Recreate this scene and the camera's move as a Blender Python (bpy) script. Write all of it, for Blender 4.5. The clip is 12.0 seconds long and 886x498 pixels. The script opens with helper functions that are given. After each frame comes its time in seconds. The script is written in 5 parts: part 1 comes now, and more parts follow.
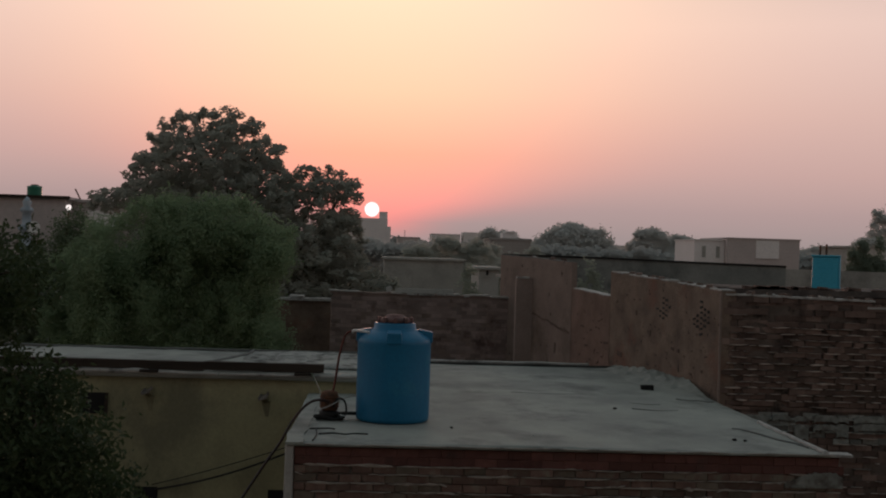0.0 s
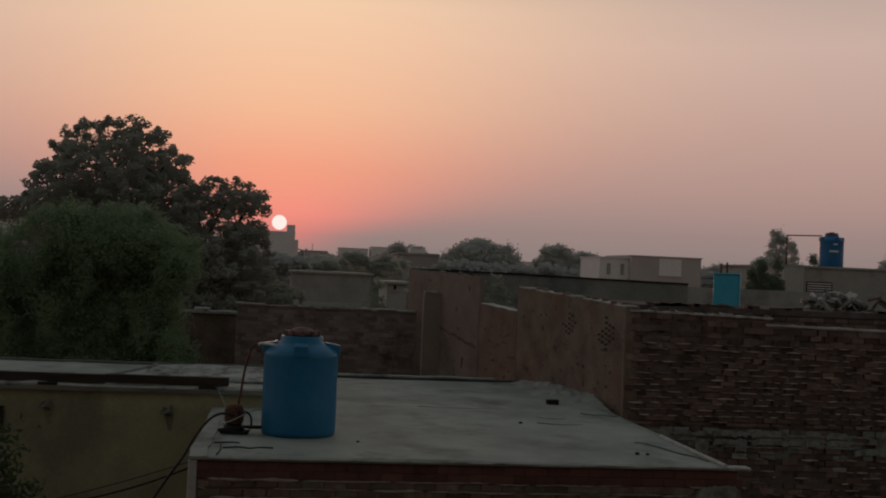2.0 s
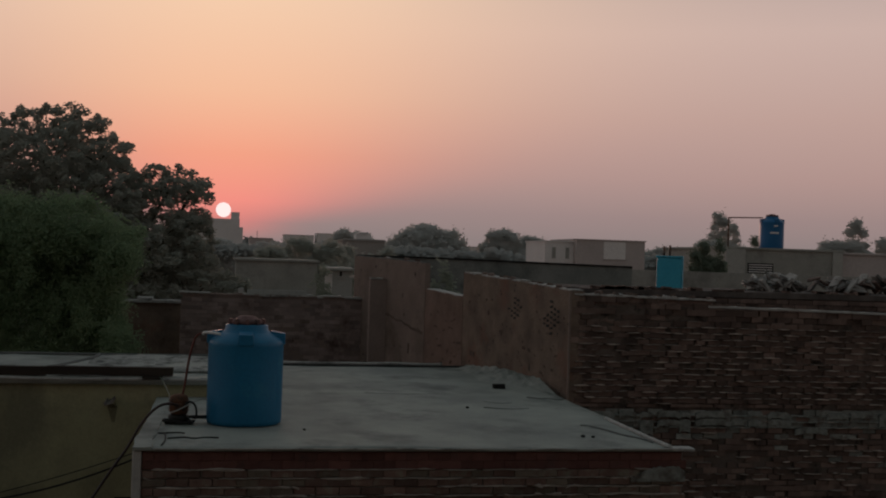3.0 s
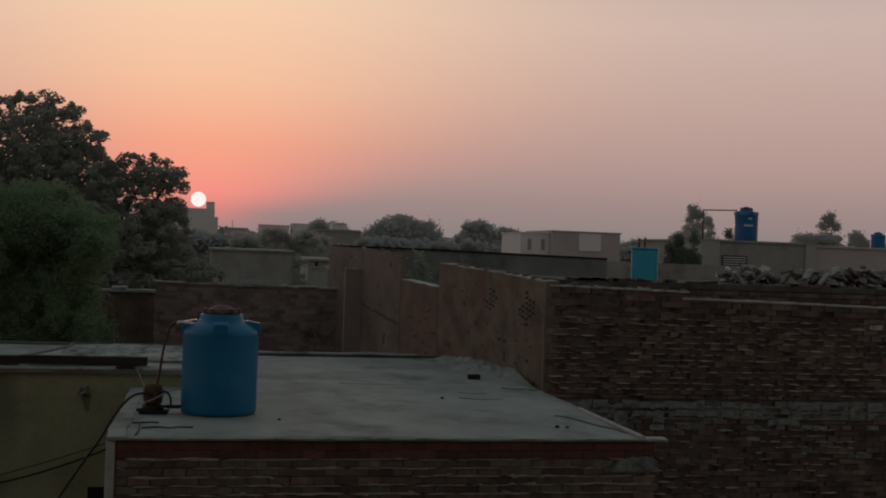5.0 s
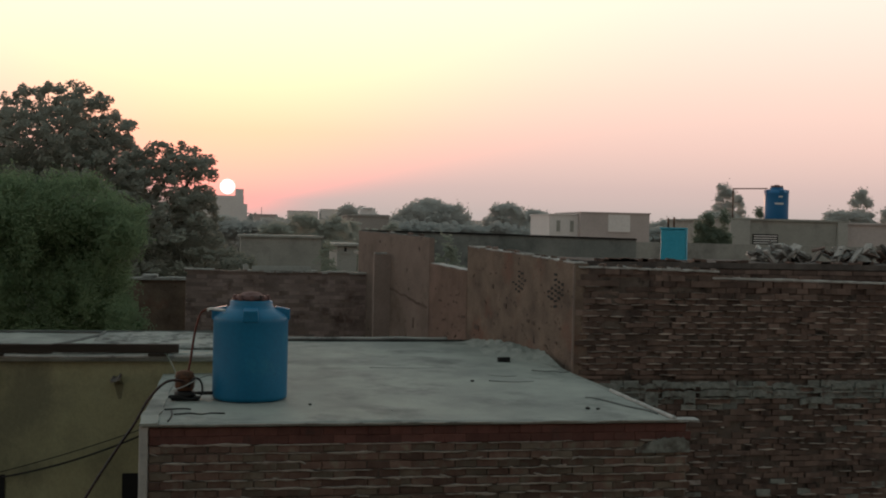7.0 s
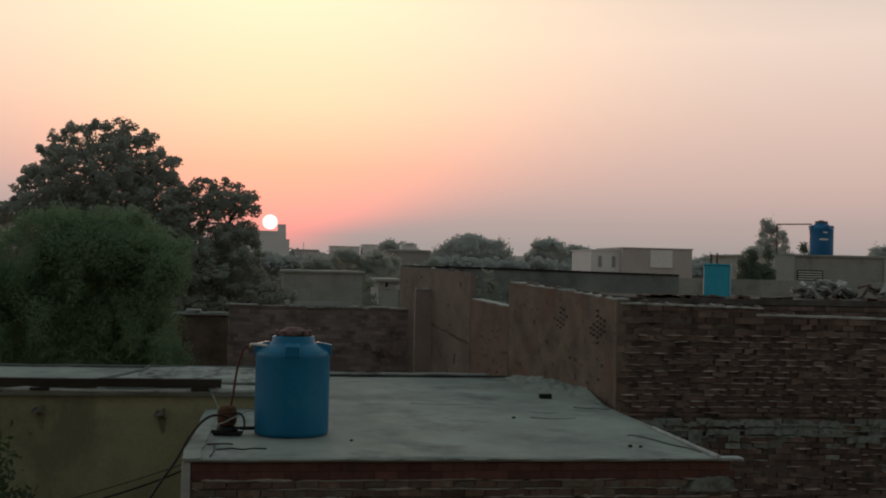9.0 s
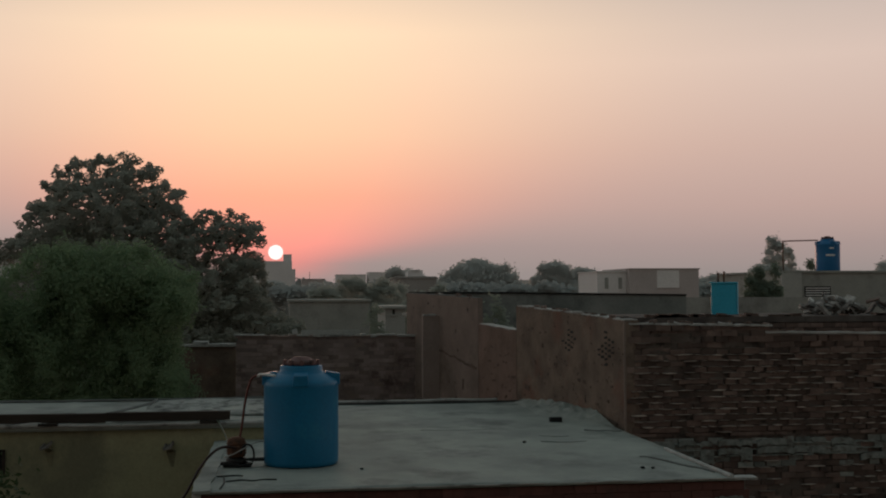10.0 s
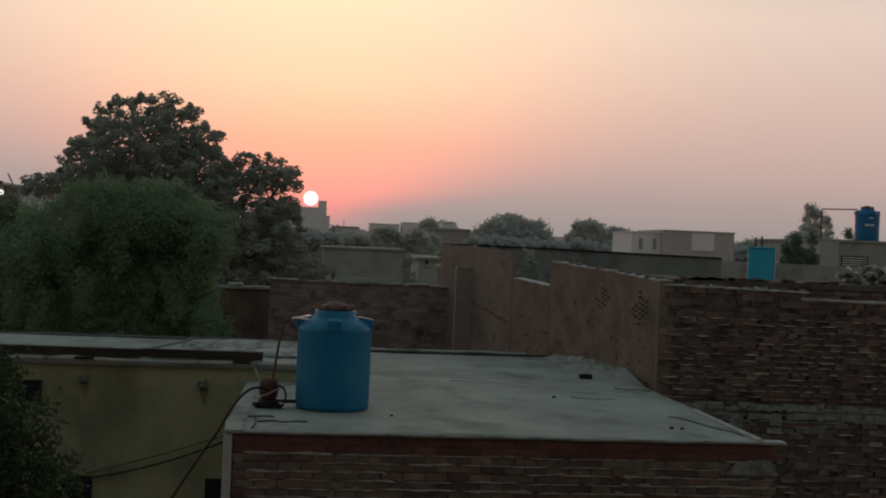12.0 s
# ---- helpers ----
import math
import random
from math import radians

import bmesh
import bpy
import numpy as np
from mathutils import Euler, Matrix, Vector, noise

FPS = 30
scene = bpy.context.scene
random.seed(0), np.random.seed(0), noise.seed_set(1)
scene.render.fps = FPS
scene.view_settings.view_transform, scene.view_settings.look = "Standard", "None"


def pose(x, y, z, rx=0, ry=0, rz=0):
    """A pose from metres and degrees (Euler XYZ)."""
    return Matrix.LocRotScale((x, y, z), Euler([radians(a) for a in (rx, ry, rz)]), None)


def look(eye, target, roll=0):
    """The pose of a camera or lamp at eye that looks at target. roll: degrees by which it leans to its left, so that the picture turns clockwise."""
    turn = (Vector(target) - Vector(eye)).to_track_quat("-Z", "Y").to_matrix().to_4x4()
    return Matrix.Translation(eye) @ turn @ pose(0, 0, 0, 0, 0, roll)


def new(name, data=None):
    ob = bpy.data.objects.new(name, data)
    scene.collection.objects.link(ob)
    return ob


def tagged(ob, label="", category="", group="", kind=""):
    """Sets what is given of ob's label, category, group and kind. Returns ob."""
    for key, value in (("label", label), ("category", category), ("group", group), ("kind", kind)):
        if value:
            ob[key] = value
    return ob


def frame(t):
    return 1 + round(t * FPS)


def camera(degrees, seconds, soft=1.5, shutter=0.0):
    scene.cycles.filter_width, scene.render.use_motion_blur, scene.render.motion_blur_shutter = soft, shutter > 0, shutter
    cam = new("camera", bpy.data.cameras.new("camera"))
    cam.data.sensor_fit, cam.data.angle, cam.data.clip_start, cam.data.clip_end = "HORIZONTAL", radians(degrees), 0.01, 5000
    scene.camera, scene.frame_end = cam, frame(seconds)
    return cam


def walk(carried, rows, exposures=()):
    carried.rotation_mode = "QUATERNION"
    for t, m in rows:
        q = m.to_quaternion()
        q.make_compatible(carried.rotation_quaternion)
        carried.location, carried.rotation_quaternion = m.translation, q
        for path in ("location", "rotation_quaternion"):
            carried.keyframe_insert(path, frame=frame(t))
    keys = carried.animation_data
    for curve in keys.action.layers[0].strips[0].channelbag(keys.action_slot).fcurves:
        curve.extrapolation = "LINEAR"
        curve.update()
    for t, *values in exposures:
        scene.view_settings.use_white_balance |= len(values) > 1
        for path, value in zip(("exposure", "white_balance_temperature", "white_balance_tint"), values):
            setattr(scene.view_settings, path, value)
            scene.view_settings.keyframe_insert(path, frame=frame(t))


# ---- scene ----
cam = camera(41.93, 12.0, soft=2.0)

# seconds, place about the stand, yaw, pitch, lean
PATH = [
    (0.0, -0.000, -0.000, 5.800, -3.20, 0.20, 1.80),
    (0.2, 0.000, 0.008, 5.800, -3.88, 0.16, 2.07),
    (0.5, 0.000, 0.021, 5.800, -5.23, -0.06, 2.47),
    (0.7, -0.001, 0.019, 5.802, -6.27, -0.28, 2.52),
    (1.0, -0.002, 0.016, 5.804, -7.64, 0.28, 2.59),
    (1.2, -0.003, 0.015, 5.801, -8.33, 0.64, 2.56),
    (1.5, -0.005, 0.013, 5.795, -8.50, 0.69, 2.50),
    (1.7, -0.007, 0.006, 5.792, -7.99, 0.95, 2.49),
    (2.0, -0.011, -0.004, 5.787, -7.73, 1.10, 2.48),
    (2.2, -0.015, -0.018, 5.785, -6.84, 1.00, 2.84),
    (2.3, -0.006, -0.013, 5.787, -9.30, 1.67, 2.41),
    (2.4, 0.003, -0.007, 5.789, -9.64, 1.05, 1.97),
    (2.5, 0.011, -0.002, 5.790, -10.38, 0.35, 1.54),
    (2.7, 0.009, 0.001, 5.792, -10.73, 0.36, 1.64),
    (3.0, 0.004, 0.006, 5.794, -10.43, 0.48, 1.79),
    (3.2, 0.004, 0.004, 5.793, -10.63, 0.28, 1.82),
    (4.8, 0.002, -0.010, 5.791, -11.81, -0.35, 2.05),
    (5.0, 0.002, -0.011, 5.791, -11.64, 0.07, 2.08),
    (5.2, 0.002, -0.002, 5.791, -12.71, -0.35, 1.76),
    (5.5, 0.003, 0.013, 5.792, -11.63, -0.44, 1.28),
    (5.7, 0.004, 0.011, 5.793, -10.40, -0.19, 1.30),
    (6.0, 0.007, 0.009, 5.794, -10.86, -0.57, 1.32),
    (6.2, 0.011, 0.007, 5.792, -11.61, -0.63, 1.17),
    (6.5, 0.016, 0.005, 5.790, -11.64, -0.82, 0.95),
    (6.7, 0.018, 0.003, 5.790, -11.05, -1.00, 1.04),
    (7.0, 0.019, 0.000, 5.790, -10.23, -0.79, 1.17),
    (7.2, 0.021, -0.007, 5.792, -9.54, -0.92, 1.08),
    (7.5, 0.022, -0.018, 5.794, -9.10, -0.34, 0.94),
    (7.7, 0.013, -0.025, 5.794, -9.08, -0.44, 0.83),
    (9.3, 0.012, -0.013, 5.799, -7.94, 1.09, 1.17),
    (9.5, 0.019, 0.001, 5.796, -7.94, 1.18, 0.43),
    (9.7, 0.019, 0.005, 5.793, -8.37, 1.84, 0.16),
    (9.9, 0.019, 0.008, 5.791, -7.83, 2.25, -0.11),
    (10.0, 0.019, 0.010, 5.790, -7.86, 2.20, -0.24),
    (10.1, 0.014, 0.011, 5.789, -6.72, 1.81, 0.03),
    (10.3, 0.004, 0.011, 5.787, -6.51, 0.87, 0.56),
    (10.5, -0.006, 0.011, 5.786, -8.11, -0.19, 1.10),
    (10.7, -0.012, 0.010, 5.786, -8.09, -0.22, 1.34),
    (10.9, -0.019, 0.009, 5.786, -7.10, 0.56, 1.58),
    (11.0, -0.022, 0.008, 5.786, -7.16, 0.93, 1.70),
    (11.1, -0.024, 0.011, 5.785, -7.42, 1.07, 1.95),
    (11.3, -0.028, 0.016, 5.784, -7.33, 0.80, 2.45),
    (11.5, -0.033, 0.022, 5.783, -7.38, 1.15, 2.95),
    (11.7, -0.031, 0.024, 5.779, -7.21, 1.16, 2.69),
    (12.0, -0.028, 0.027, 5.773, -6.24, -0.18, 2.31),
]
EXPOSURE = [(0.0, 0.25, 6520, 19), (0.4, 0.08, 6560, 18), (0.7, 0.01, 6620, 17), (1.2, -0.10, 6750, 17), (2.0, -0.20, 6790, 18), (2.5, -0.25, 6790, 19), (3.0, -0.18, 6520, 18), (3.2, -0.17, 6500, 17),
            (5.0, -0.13, 6450, 15), (6.0, -0.03, 6450, 13), (6.5, 0.32, 6500, 10), (6.8, 0.90, 6550, 10), (7.4, 0.92, 6550, 10), (7.7, 0.92, 6550, 10),
            (9.3, 0.37, 6320, 6), (9.6, 0.33, 6320, 6), (10.0, 0.14, 6400, 9), (10.5, 0.35, 6270, 5), (11.0, 0.43, 6280, 6), (11.3, 0.36, 6280, 7), (11.5, 0.36, 6280, 7), (12.0, 0.30, 6320, 7)]
walk(cam, [(t, pose(x, y, z, 0, 0, yaw) @ pose(0, 0, 0, 90 + pitch) @ pose(0, 0, 0, 0, 0, lean))
           for t, x, y, z, yaw, pitch, lean in PATH], EXPOSURE)

# ---- light: a hazy sunset sky, the low sun ahead ----
SUN_AZ, SUN_EL = -0.38, 2.05          # degrees from +y to the right, and up


def srgb(r, g, b):
    return tuple(((v / 255 + 0.055) / 1.055) ** 2.4 if v > 10 else v / 255 / 12.92 for v in (r, g, b)) + (1.0,)


class Nodes:
    """Short forms for node trees."""

    def __init__(self, tree):
        self.t = tree
        tree.nodes.clear()

    def add(self, kind):
        return self.t.nodes.new(kind)

    def link(self, a, b):
        self.t.links.new(a, b)

    def math(self, op, a, b=None, clamp=False):
        n = self.add("ShaderNodeMath")
        n.operation, n.use_clamp = op, clamp
        for i, v in enumerate((a, b)):
            if v is None:
                continue
            if isinstance(v, (int, float)):
                n.inputs[i].default_value = v
            else:
                self.link(v, n.inputs[i])
        return n.outputs[0]

    def ramp(self, fac, stops, interp="LINEAR"):
        n = self.add("ShaderNodeValToRGB")
        n.color_ramp.interpolation = interp
        e = n.color_ramp.elements
        e[0].position, e[0].color = stops[0]
        e[1].position, e[1].color = stops[-1]
        for p, c in stops[1:-1]:
            s = e.new(p)
            s.color = c
        self.link(fac, n.inputs[0])
        return n.outputs[0]

    def mix(self, fac, a, b, blend="MIX"):
        n = self.add("ShaderNodeMix")
        n.data_type, n.blend_type = "RGBA", blend
        for i, v in ((0, fac), (6, a), (7, b)):
            if isinstance(v, (int, float)):
                n.inputs[i].default_value = v
            elif isinstance(v, tuple):
                n.inputs[i].default_value = v
            else:
                self.link(v, n.inputs[i])
        return n.outputs[2]


def make_sky():
    world = bpy.data.worlds.new("sunset_sky")
    world.use_nodes = True
    scene.world = world
    n = Nodes(world.node_tree)
    co = n.add("ShaderNodeTexCoord").outputs["Generated"]
    sep = n.add("ShaderNodeSeparateXYZ")
    n.link(co, sep.inputs[0])
    x, y, z = sep.outputs
    up = n.math("SQRT", n.math("MAXIMUM", z, 0.0))
    near = n.ramp(up, [(0.0, srgb(150, 134, 131)), (0.11, srgb(172, 138, 133)), (0.165, srgb(226, 140, 131)), (0.21, srgb(255, 154, 137)), (0.29, srgb(255, 173, 140)),
                       (0.37, srgb(255, 201, 162)), (0.47, srgb(255, 219, 182)), (0.60, srgb(160, 160, 160)), (1.0, srgb(108, 125, 127))])
    away = n.ramp(up, [(0.0, srgb(139, 131, 129)), (0.13, srgb(148, 136, 132)), (0.20, srgb(163, 143, 138)), (0.27, srgb(184, 156, 147)), (0.35, srgb(198, 170, 158)),
                       (0.44, srgb(209, 186, 174)), (0.60, srgb(150, 152, 152)), (1.0, srgb(108, 125, 127))])
    # the glow is a wedge that opens upwards from the sun
    off = n.math("ADD", x, 0.006)
    lift = n.math("MAXIMUM", n.math("SUBTRACT", z, 0.026), 0.0)
    open_up = n.math("SUBTRACT", 1.0, n.math("EXPONENT", n.math("MULTIPLY", lift, -12.0)))
    wide = n.math("ADD", 0.045, n.math("MULTIPLY", open_up, 0.255))
    a = n.math("DIVIDE", off, wide)
    glow = n.math("EXPONENT", n.math("MULTIPLY", n.math("MULTIPLY", a, a), -1.0))
    ahead = n.math("MULTIPLY", n.math("ADD", y, 0.25), 1.2, clamp=True)
    sky = n.mix(n.math("MULTIPLY", glow, ahead), away, near)
    # the half of the sky that faces away from the sun is dimmer
    back = n.add("ShaderNodeMapRange")
    n.link(y, back.inputs[0])
    for i, v in ((1, -1.0), (2, 0.6), (3, 0.47), (4, 1.0)):
        back.inputs[i].default_value = v
    cool = n.math("MULTIPLY", n.math("SUBTRACT", 0.3, y), 1.0, clamp=True)
    sky = n.mix(cool, sky, (0.92, 1.0, 0.99, 1.0), "MULTIPLY")
    bg = n.add("ShaderNodeBackground")
    n.link(sky, bg.inputs[0])
    n.link(back.outputs[0], bg.inputs[1])
    n.link(bg.outputs[0], n.add("ShaderNodeOutputWorld").inputs[0])


make_sky()
SUN_DIR = Vector((math.sin(radians(SUN_AZ)), math.cos(radians(SUN_AZ)), math.tan(radians(SUN_EL)))).normalized()
sun_lamp = bpy.data.lights.new("sun_light", "SUN")
sun_lamp.energy, sun_lamp.angle, sun_lamp.color = 0.3, radians(1.0), (1.0, 0.55, 0.36)
new("sun_light", sun_lamp).matrix_world = look(SUN_DIR * 50, (0, 0, 0))


# ---- materials ----
def surf(name, c1, c2, scale=3.0, rough=0.85, bump=0.3, fine=40.0, c3=None, spots=0.0, spot_scale=1.2, metal=0.0, vary=0.0, island=False,
         stretch=(1, 1, 1), depth=0.01, spec=0.3, pits=0.0):
    """A surface of two tones in broad patches with fine grain, relief and, if c3 is given, stains of it."""
    m = bpy.data.materials.new(name)
    m.use_nodes = True
    n = Nodes(m.node_tree)
    geo = n.add("ShaderNodeNewGeometry")
    mp = n.add("ShaderNodeMapping")
    mp.inputs["Scale"].default_value = stretch
    n.link(geo.outputs["Position"], mp.inputs[0])

    def noise_of(s, detail=6.0, r=0.6):
        t = n.add("ShaderNodeTexNoise")
        t.inputs["Scale"].default_value, t.inputs["Detail"].default_value, t.inputs["Roughness"].default_value = s, detail, r
        n.link(mp.outputs[0], t.inputs["Vector"])
        return t.outputs["Fac"]

    broad, grain = noise_of(scale), noise_of(fine, 4.0, 0.7)
    f = n.add("ShaderNodeMapRange")
    n.link(broad, f.inputs[0])
    f.inputs[1].default_value, f.inputs[2].default_value = 0.32, 0.68
    col = n.mix(f.outputs[0], (*c1, 1), (*c2, 1))
    if c3:
        s = n.add("ShaderNodeMapRange")
        n.link(noise_of(spot_scale, 8.0, 0.65), s.inputs[0])
        s.inputs[1].default_value, s.inputs[2].default_value = 0.62 - 0.2 * spots, 0.72 - 0.1 * spots
        col = n.mix(s.outputs[0], col, (*c3, 1))
    if pits:
        s = n.add("ShaderNodeMapRange")
        n.link(noise_of(pits, 3.0, 0.6), s.inputs[0])
        s.inputs[1].default_value, s.inputs[2].default_value = 0.66, 0.71
        col = n.mix(s.outputs[0], col, tuple(0.4 * v for v in c1) + (1.0,))
    g = n.math("ADD", 0.72, n.math("MULTIPLY", grain, 0.56))
    if vary:
        r = geo.outputs["Random Per Island"] if island else n.add("ShaderNodeObjectInfo").outputs["Random"]
        g = n.math("MULTIPLY", g, n.math("ADD", 1 - vary, n.math("MULTIPLY", r, 2 * vary)))
    hsv = n.add("ShaderNodeHueSaturation")
    n.link(col, hsv.inputs["Color"])
    n.link(g, hsv.inputs["Value"])
    b = n.add("ShaderNodeBsdfPrincipled")
    n.link(hsv.outputs[0], b.inputs["Base Color"])
    n.link(n.math("ADD", rough - 0.12, n.math("MULTIPLY", grain, 0.24)), b.inputs["Roughness"])
    b.inputs["Metallic"].default_value = metal
    b.inputs["Specular IOR Level"].default_value = spec
    if bump:
        bn = n.add("ShaderNodeBump")
        bn.inputs["Strength"].default_value, bn.inputs["Distance"].default_value = bump, depth
        n.link(n.math("ADD", grain, n.math("MULTIPLY", broad, 1.5)), bn.inputs["Height"])
        n.link(bn.outputs[0], b.inputs["Normal"])
    n.link(b.outputs[0], n.add("ShaderNodeOutputMaterial").inputs[0])
    return m


def leafy(name, c1, c2, scale=1.0, shine=0.35):
    """Leaves: two greens by leaf and by patch, letting some light through."""
    m = bpy.data.materials.new(name)
    m.use_nodes = True
    n = Nodes(m.node_tree)
    geo = n.add("ShaderNodeNewGeometry")
    t = n.add("ShaderNodeTexNoise")
    t.inputs["Scale"].default_value = scale
    n.link(geo.outputs["Position"], t.inputs["Vector"])
    f = n.math("ADD", n.math("MULTIPLY", geo.outputs["Random Per Island"], 0.35), n.math("MULTIPLY", n.math("SUBTRACT", t.outputs["Fac"], 0.25), 1.2), clamp=True)
    col = n.mix(f, (*c1, 1), (*c2, 1))
    d, tr, mx = n.add("ShaderNodeBsdfPrincipled"), n.add("ShaderNodeBsdfTranslucent"), n.add("ShaderNodeMixShader")
    n.link(col, d.inputs["Base Color"])
    d.inputs["Roughness"].default_value = 0.55
    d.inputs["Specular IOR Level"].default_value = 0.25
    n.link(col, tr.inputs[0])
    mx.inputs[0].default_value = shine
    n.link(d.outputs[0], mx.inputs[1])
    n.link(tr.outputs[0], mx.inputs[2])
    n.link(mx.outputs[0], n.add("ShaderNodeOutputMaterial").inputs[0])
    return m


def glow(name, colour, strength):
    m = bpy.data.materials.new(name)
    m.use_nodes = True
    n = Nodes(m.node_tree)
    e = n.add("ShaderNodeEmission")
    e.inputs[0].default_value, e.inputs[1].default_value = (*colour, 1), strength
    n.link(e.outputs[0], n.add("ShaderNodeOutputMaterial").inputs[0])
    return m


M_EARTH = surf("dry_earth", (0.16, 0.12, 0.08), (0.22, 0.17, 0.12), 0.4, 0.95, 0.5, 8)
M_ROOF = surf("roof_concrete", (0.203, 0.220, 0.200), (0.352, 0.368, 0.328), 0.9, 0.68, 0.5, 30, (0.14, 0.152, 0.139), 0.55, 0.8, stretch=(1.1, 0.9, 1))
M_KERB = surf("kerb_mortar", (0.34, 0.335, 0.315), (0.47, 0.455, 0.43), 5, 0.85, 0.5, 60, (0.17, 0.165, 0.155), 0.45, 3.0)
M_MORTAR = surf("wall_mortar", (0.075, 0.062, 0.056), (0.15, 0.128, 0.115), 3, 0.92, 0.8, 50, (0.05, 0.042, 0.04), 0.5, 2.0)
M_BRICK = surf("fired_brick", (0.112, 0.068, 0.056), (0.190, 0.125, 0.100), 5, 0.9, 0.9, 60, (0.175, 0.158, 0.125), 0.5, 5.0, vary=0.4, depth=0.009)
M_BRICK_PALE = surf("lime_splashed_brick", (0.30, 0.255, 0.230), (0.43, 0.39, 0.36), 9, 0.9, 0.6, 70, (0.18, 0.125, 0.105), 0.5, 6.0, vary=0.35, island=True)
M_BRICK_LIME = surf("grey_lime_brick", (0.165, 0.175, 0.16), (0.285, 0.295, 0.27), 7, 0.9, 0.8, 70, (0.12, 0.085, 0.072), 0.5, 5.0, vary=0.3, island=True)
M_SPOUT_SHADE = surf("spout_smear_and_shade", (0.16, 0.148, 0.09), (0.225, 0.21, 0.128), 5, 0.9, 0.2, 40)
M_BRICK_RED = surf("fresh_red_brick", (0.105, 0.047, 0.040), (0.160, 0.072, 0.060), 6, 0.9, 0.6, 60, (0.08, 0.046, 0.04), 0.45, 3.0, vary=0.25)
M_OLD = surf("old_brick", (0.122, 0.083, 0.069), (0.205, 0.145, 0.121), 2.5, 0.92, 0.9, 50, (0.07, 0.05, 0.044), 0.5, 2.0, vary=0.42)
M_OLD_JOINED = surf("old_brick_joined", (0.122, 0.083, 0.069), (0.205, 0.145, 0.121), 2.5, 0.92, 0.9, 50, (0.07, 0.05, 0.044), 0.5, 2.0, vary=0.42, island=True)
M_DUSTY_JOINED = surf("dusty_brown_brick", (0.225, 0.172, 0.156), (0.32, 0.25, 0.23), 2.4, 0.93, 0.6, 40, (0.125, 0.088, 0.078), 0.55, 2.2, vary=0.28, island=True)
M_MORTAR_PALE = surf("pale_wall_mortar", (0.15, 0.132, 0.116), (0.25, 0.225, 0.20), 3, 0.92, 0.8, 50, (0.10, 0.085, 0.075), 0.5, 2.0)
# paler than M_DARKWALL, with haze mixed into the weathered cement colour
M_LONGWALL = surf("weathered_green_grey_cement", (0.16, 0.178, 0.168), (0.25, 0.262, 0.245), 0.9, 0.92, 0.4, 14, (0.10, 0.11, 0.105), 0.5, 0.7)
M_PLASTER = surf("brown_mud_plaster", (0.135, 0.099, 0.078), (0.248, 0.183, 0.141), 2.4, 0.93, 1.0, 22, (0.205, 0.108, 0.078), 0.5, 1.1, pits=7.0, depth=0.02)
M_PLASTER2 = surf("pale_brown_plaster", (0.204, 0.155, 0.131), (0.287, 0.222, 0.187), 1.3, 0.93, 0.9, 25, (0.15, 0.112, 0.088), 0.45, 0.9, pits=5.0, depth=0.02)
M_PLASTER3 = surf("reddish_mud_plaster", (0.174, 0.117, 0.091), (0.261, 0.178, 0.144), 1.8, 0.93, 1.0, 22, (0.15, 0.105, 0.085), 0.5, 1.1, pits=6.0, depth=0.02)
M_PIER = surf("pinkish_plaster", (0.261, 0.204, 0.178), (0.322, 0.252, 0.222), 1.6, 0.93, 0.6, 25)
M_PIT = surf("dark_brick_and_pit_shade", (0.10, 0.07, 0.057), (0.155, 0.11, 0.088), 6, 0.95, 0.6, 40)
M_CRACK = surf("filled_crack", (0.105, 0.076, 0.062), (0.165, 0.12, 0.098), 5, 0.95, 0.6, 40)
M_OLDCORE = surf("old_wall_mortar", (0.09, 0.07, 0.059), (0.165, 0.13, 0.11), 3, 0.92, 0.8, 50, (0.025, 0.02, 0.017), 0.55, 4.5)
# near-black that paints the shade of holes and gaps
M_GAP_BLACK = surf("gap_black", (0.03, 0.03, 0.028), (0.06, 0.058, 0.053), 4, 0.9, 0.4, 30)
M_CABLE = surf("dull_green_cable", (0.05, 0.07, 0.045), (0.075, 0.095, 0.06), 8, 0.6, 0.0, 40)
M_DUSTY = surf("dusty_mortar", (0.19, 0.142, 0.122), (0.27, 0.205, 0.178), 1.2, 0.93, 0.6, 40, (0.13, 0.098, 0.086), 0.5, 1.6)
M_BEAD = surf("squeezed_mortar", (0.27, 0.235, 0.205), (0.40, 0.355, 0.315), 6, 0.9, 0.6, 60, (0.165, 0.13, 0.11), 0.45, 3.5)
M_BEAD_OLD = surf("old_squeezed_mortar", (0.30, 0.245, 0.212), (0.46, 0.39, 0.34), 8, 0.9, 0.6, 60, (0.16, 0.115, 0.10), 0.45, 4.0, vary=0.4, island=True)
M_LIME = surf("grey_green_lime", (0.165, 0.18, 0.165), (0.29, 0.305, 0.28), 9, 0.92, 1.0, 40, (0.10, 0.082, 0.07), 0.6, 5.0, pits=10.0)
M_BRICK_GREY = surf("lichen_grey_brick", (0.12, 0.10, 0.078), (0.175, 0.142, 0.112), 7, 0.92, 0.9, 60, (0.13, 0.078, 0.063), 0.5, 6.0, vary=0.25, depth=0.009)
M_YELLOW = surf("yellow_limewash", (0.285, 0.272, 0.158), (0.365, 0.348, 0.21), 0.9, 0.9, 0.25, 30, (0.19, 0.18, 0.115), 0.5, 0.5, stretch=(1.0, 1, 0.8))
M_GREYWALL = surf("grey_cement_plaster", (0.27, 0.275, 0.25), (0.36, 0.36, 0.33), 0.8, 0.92, 0.3, 12, (0.20, 0.20, 0.185), 0.4, 0.6)
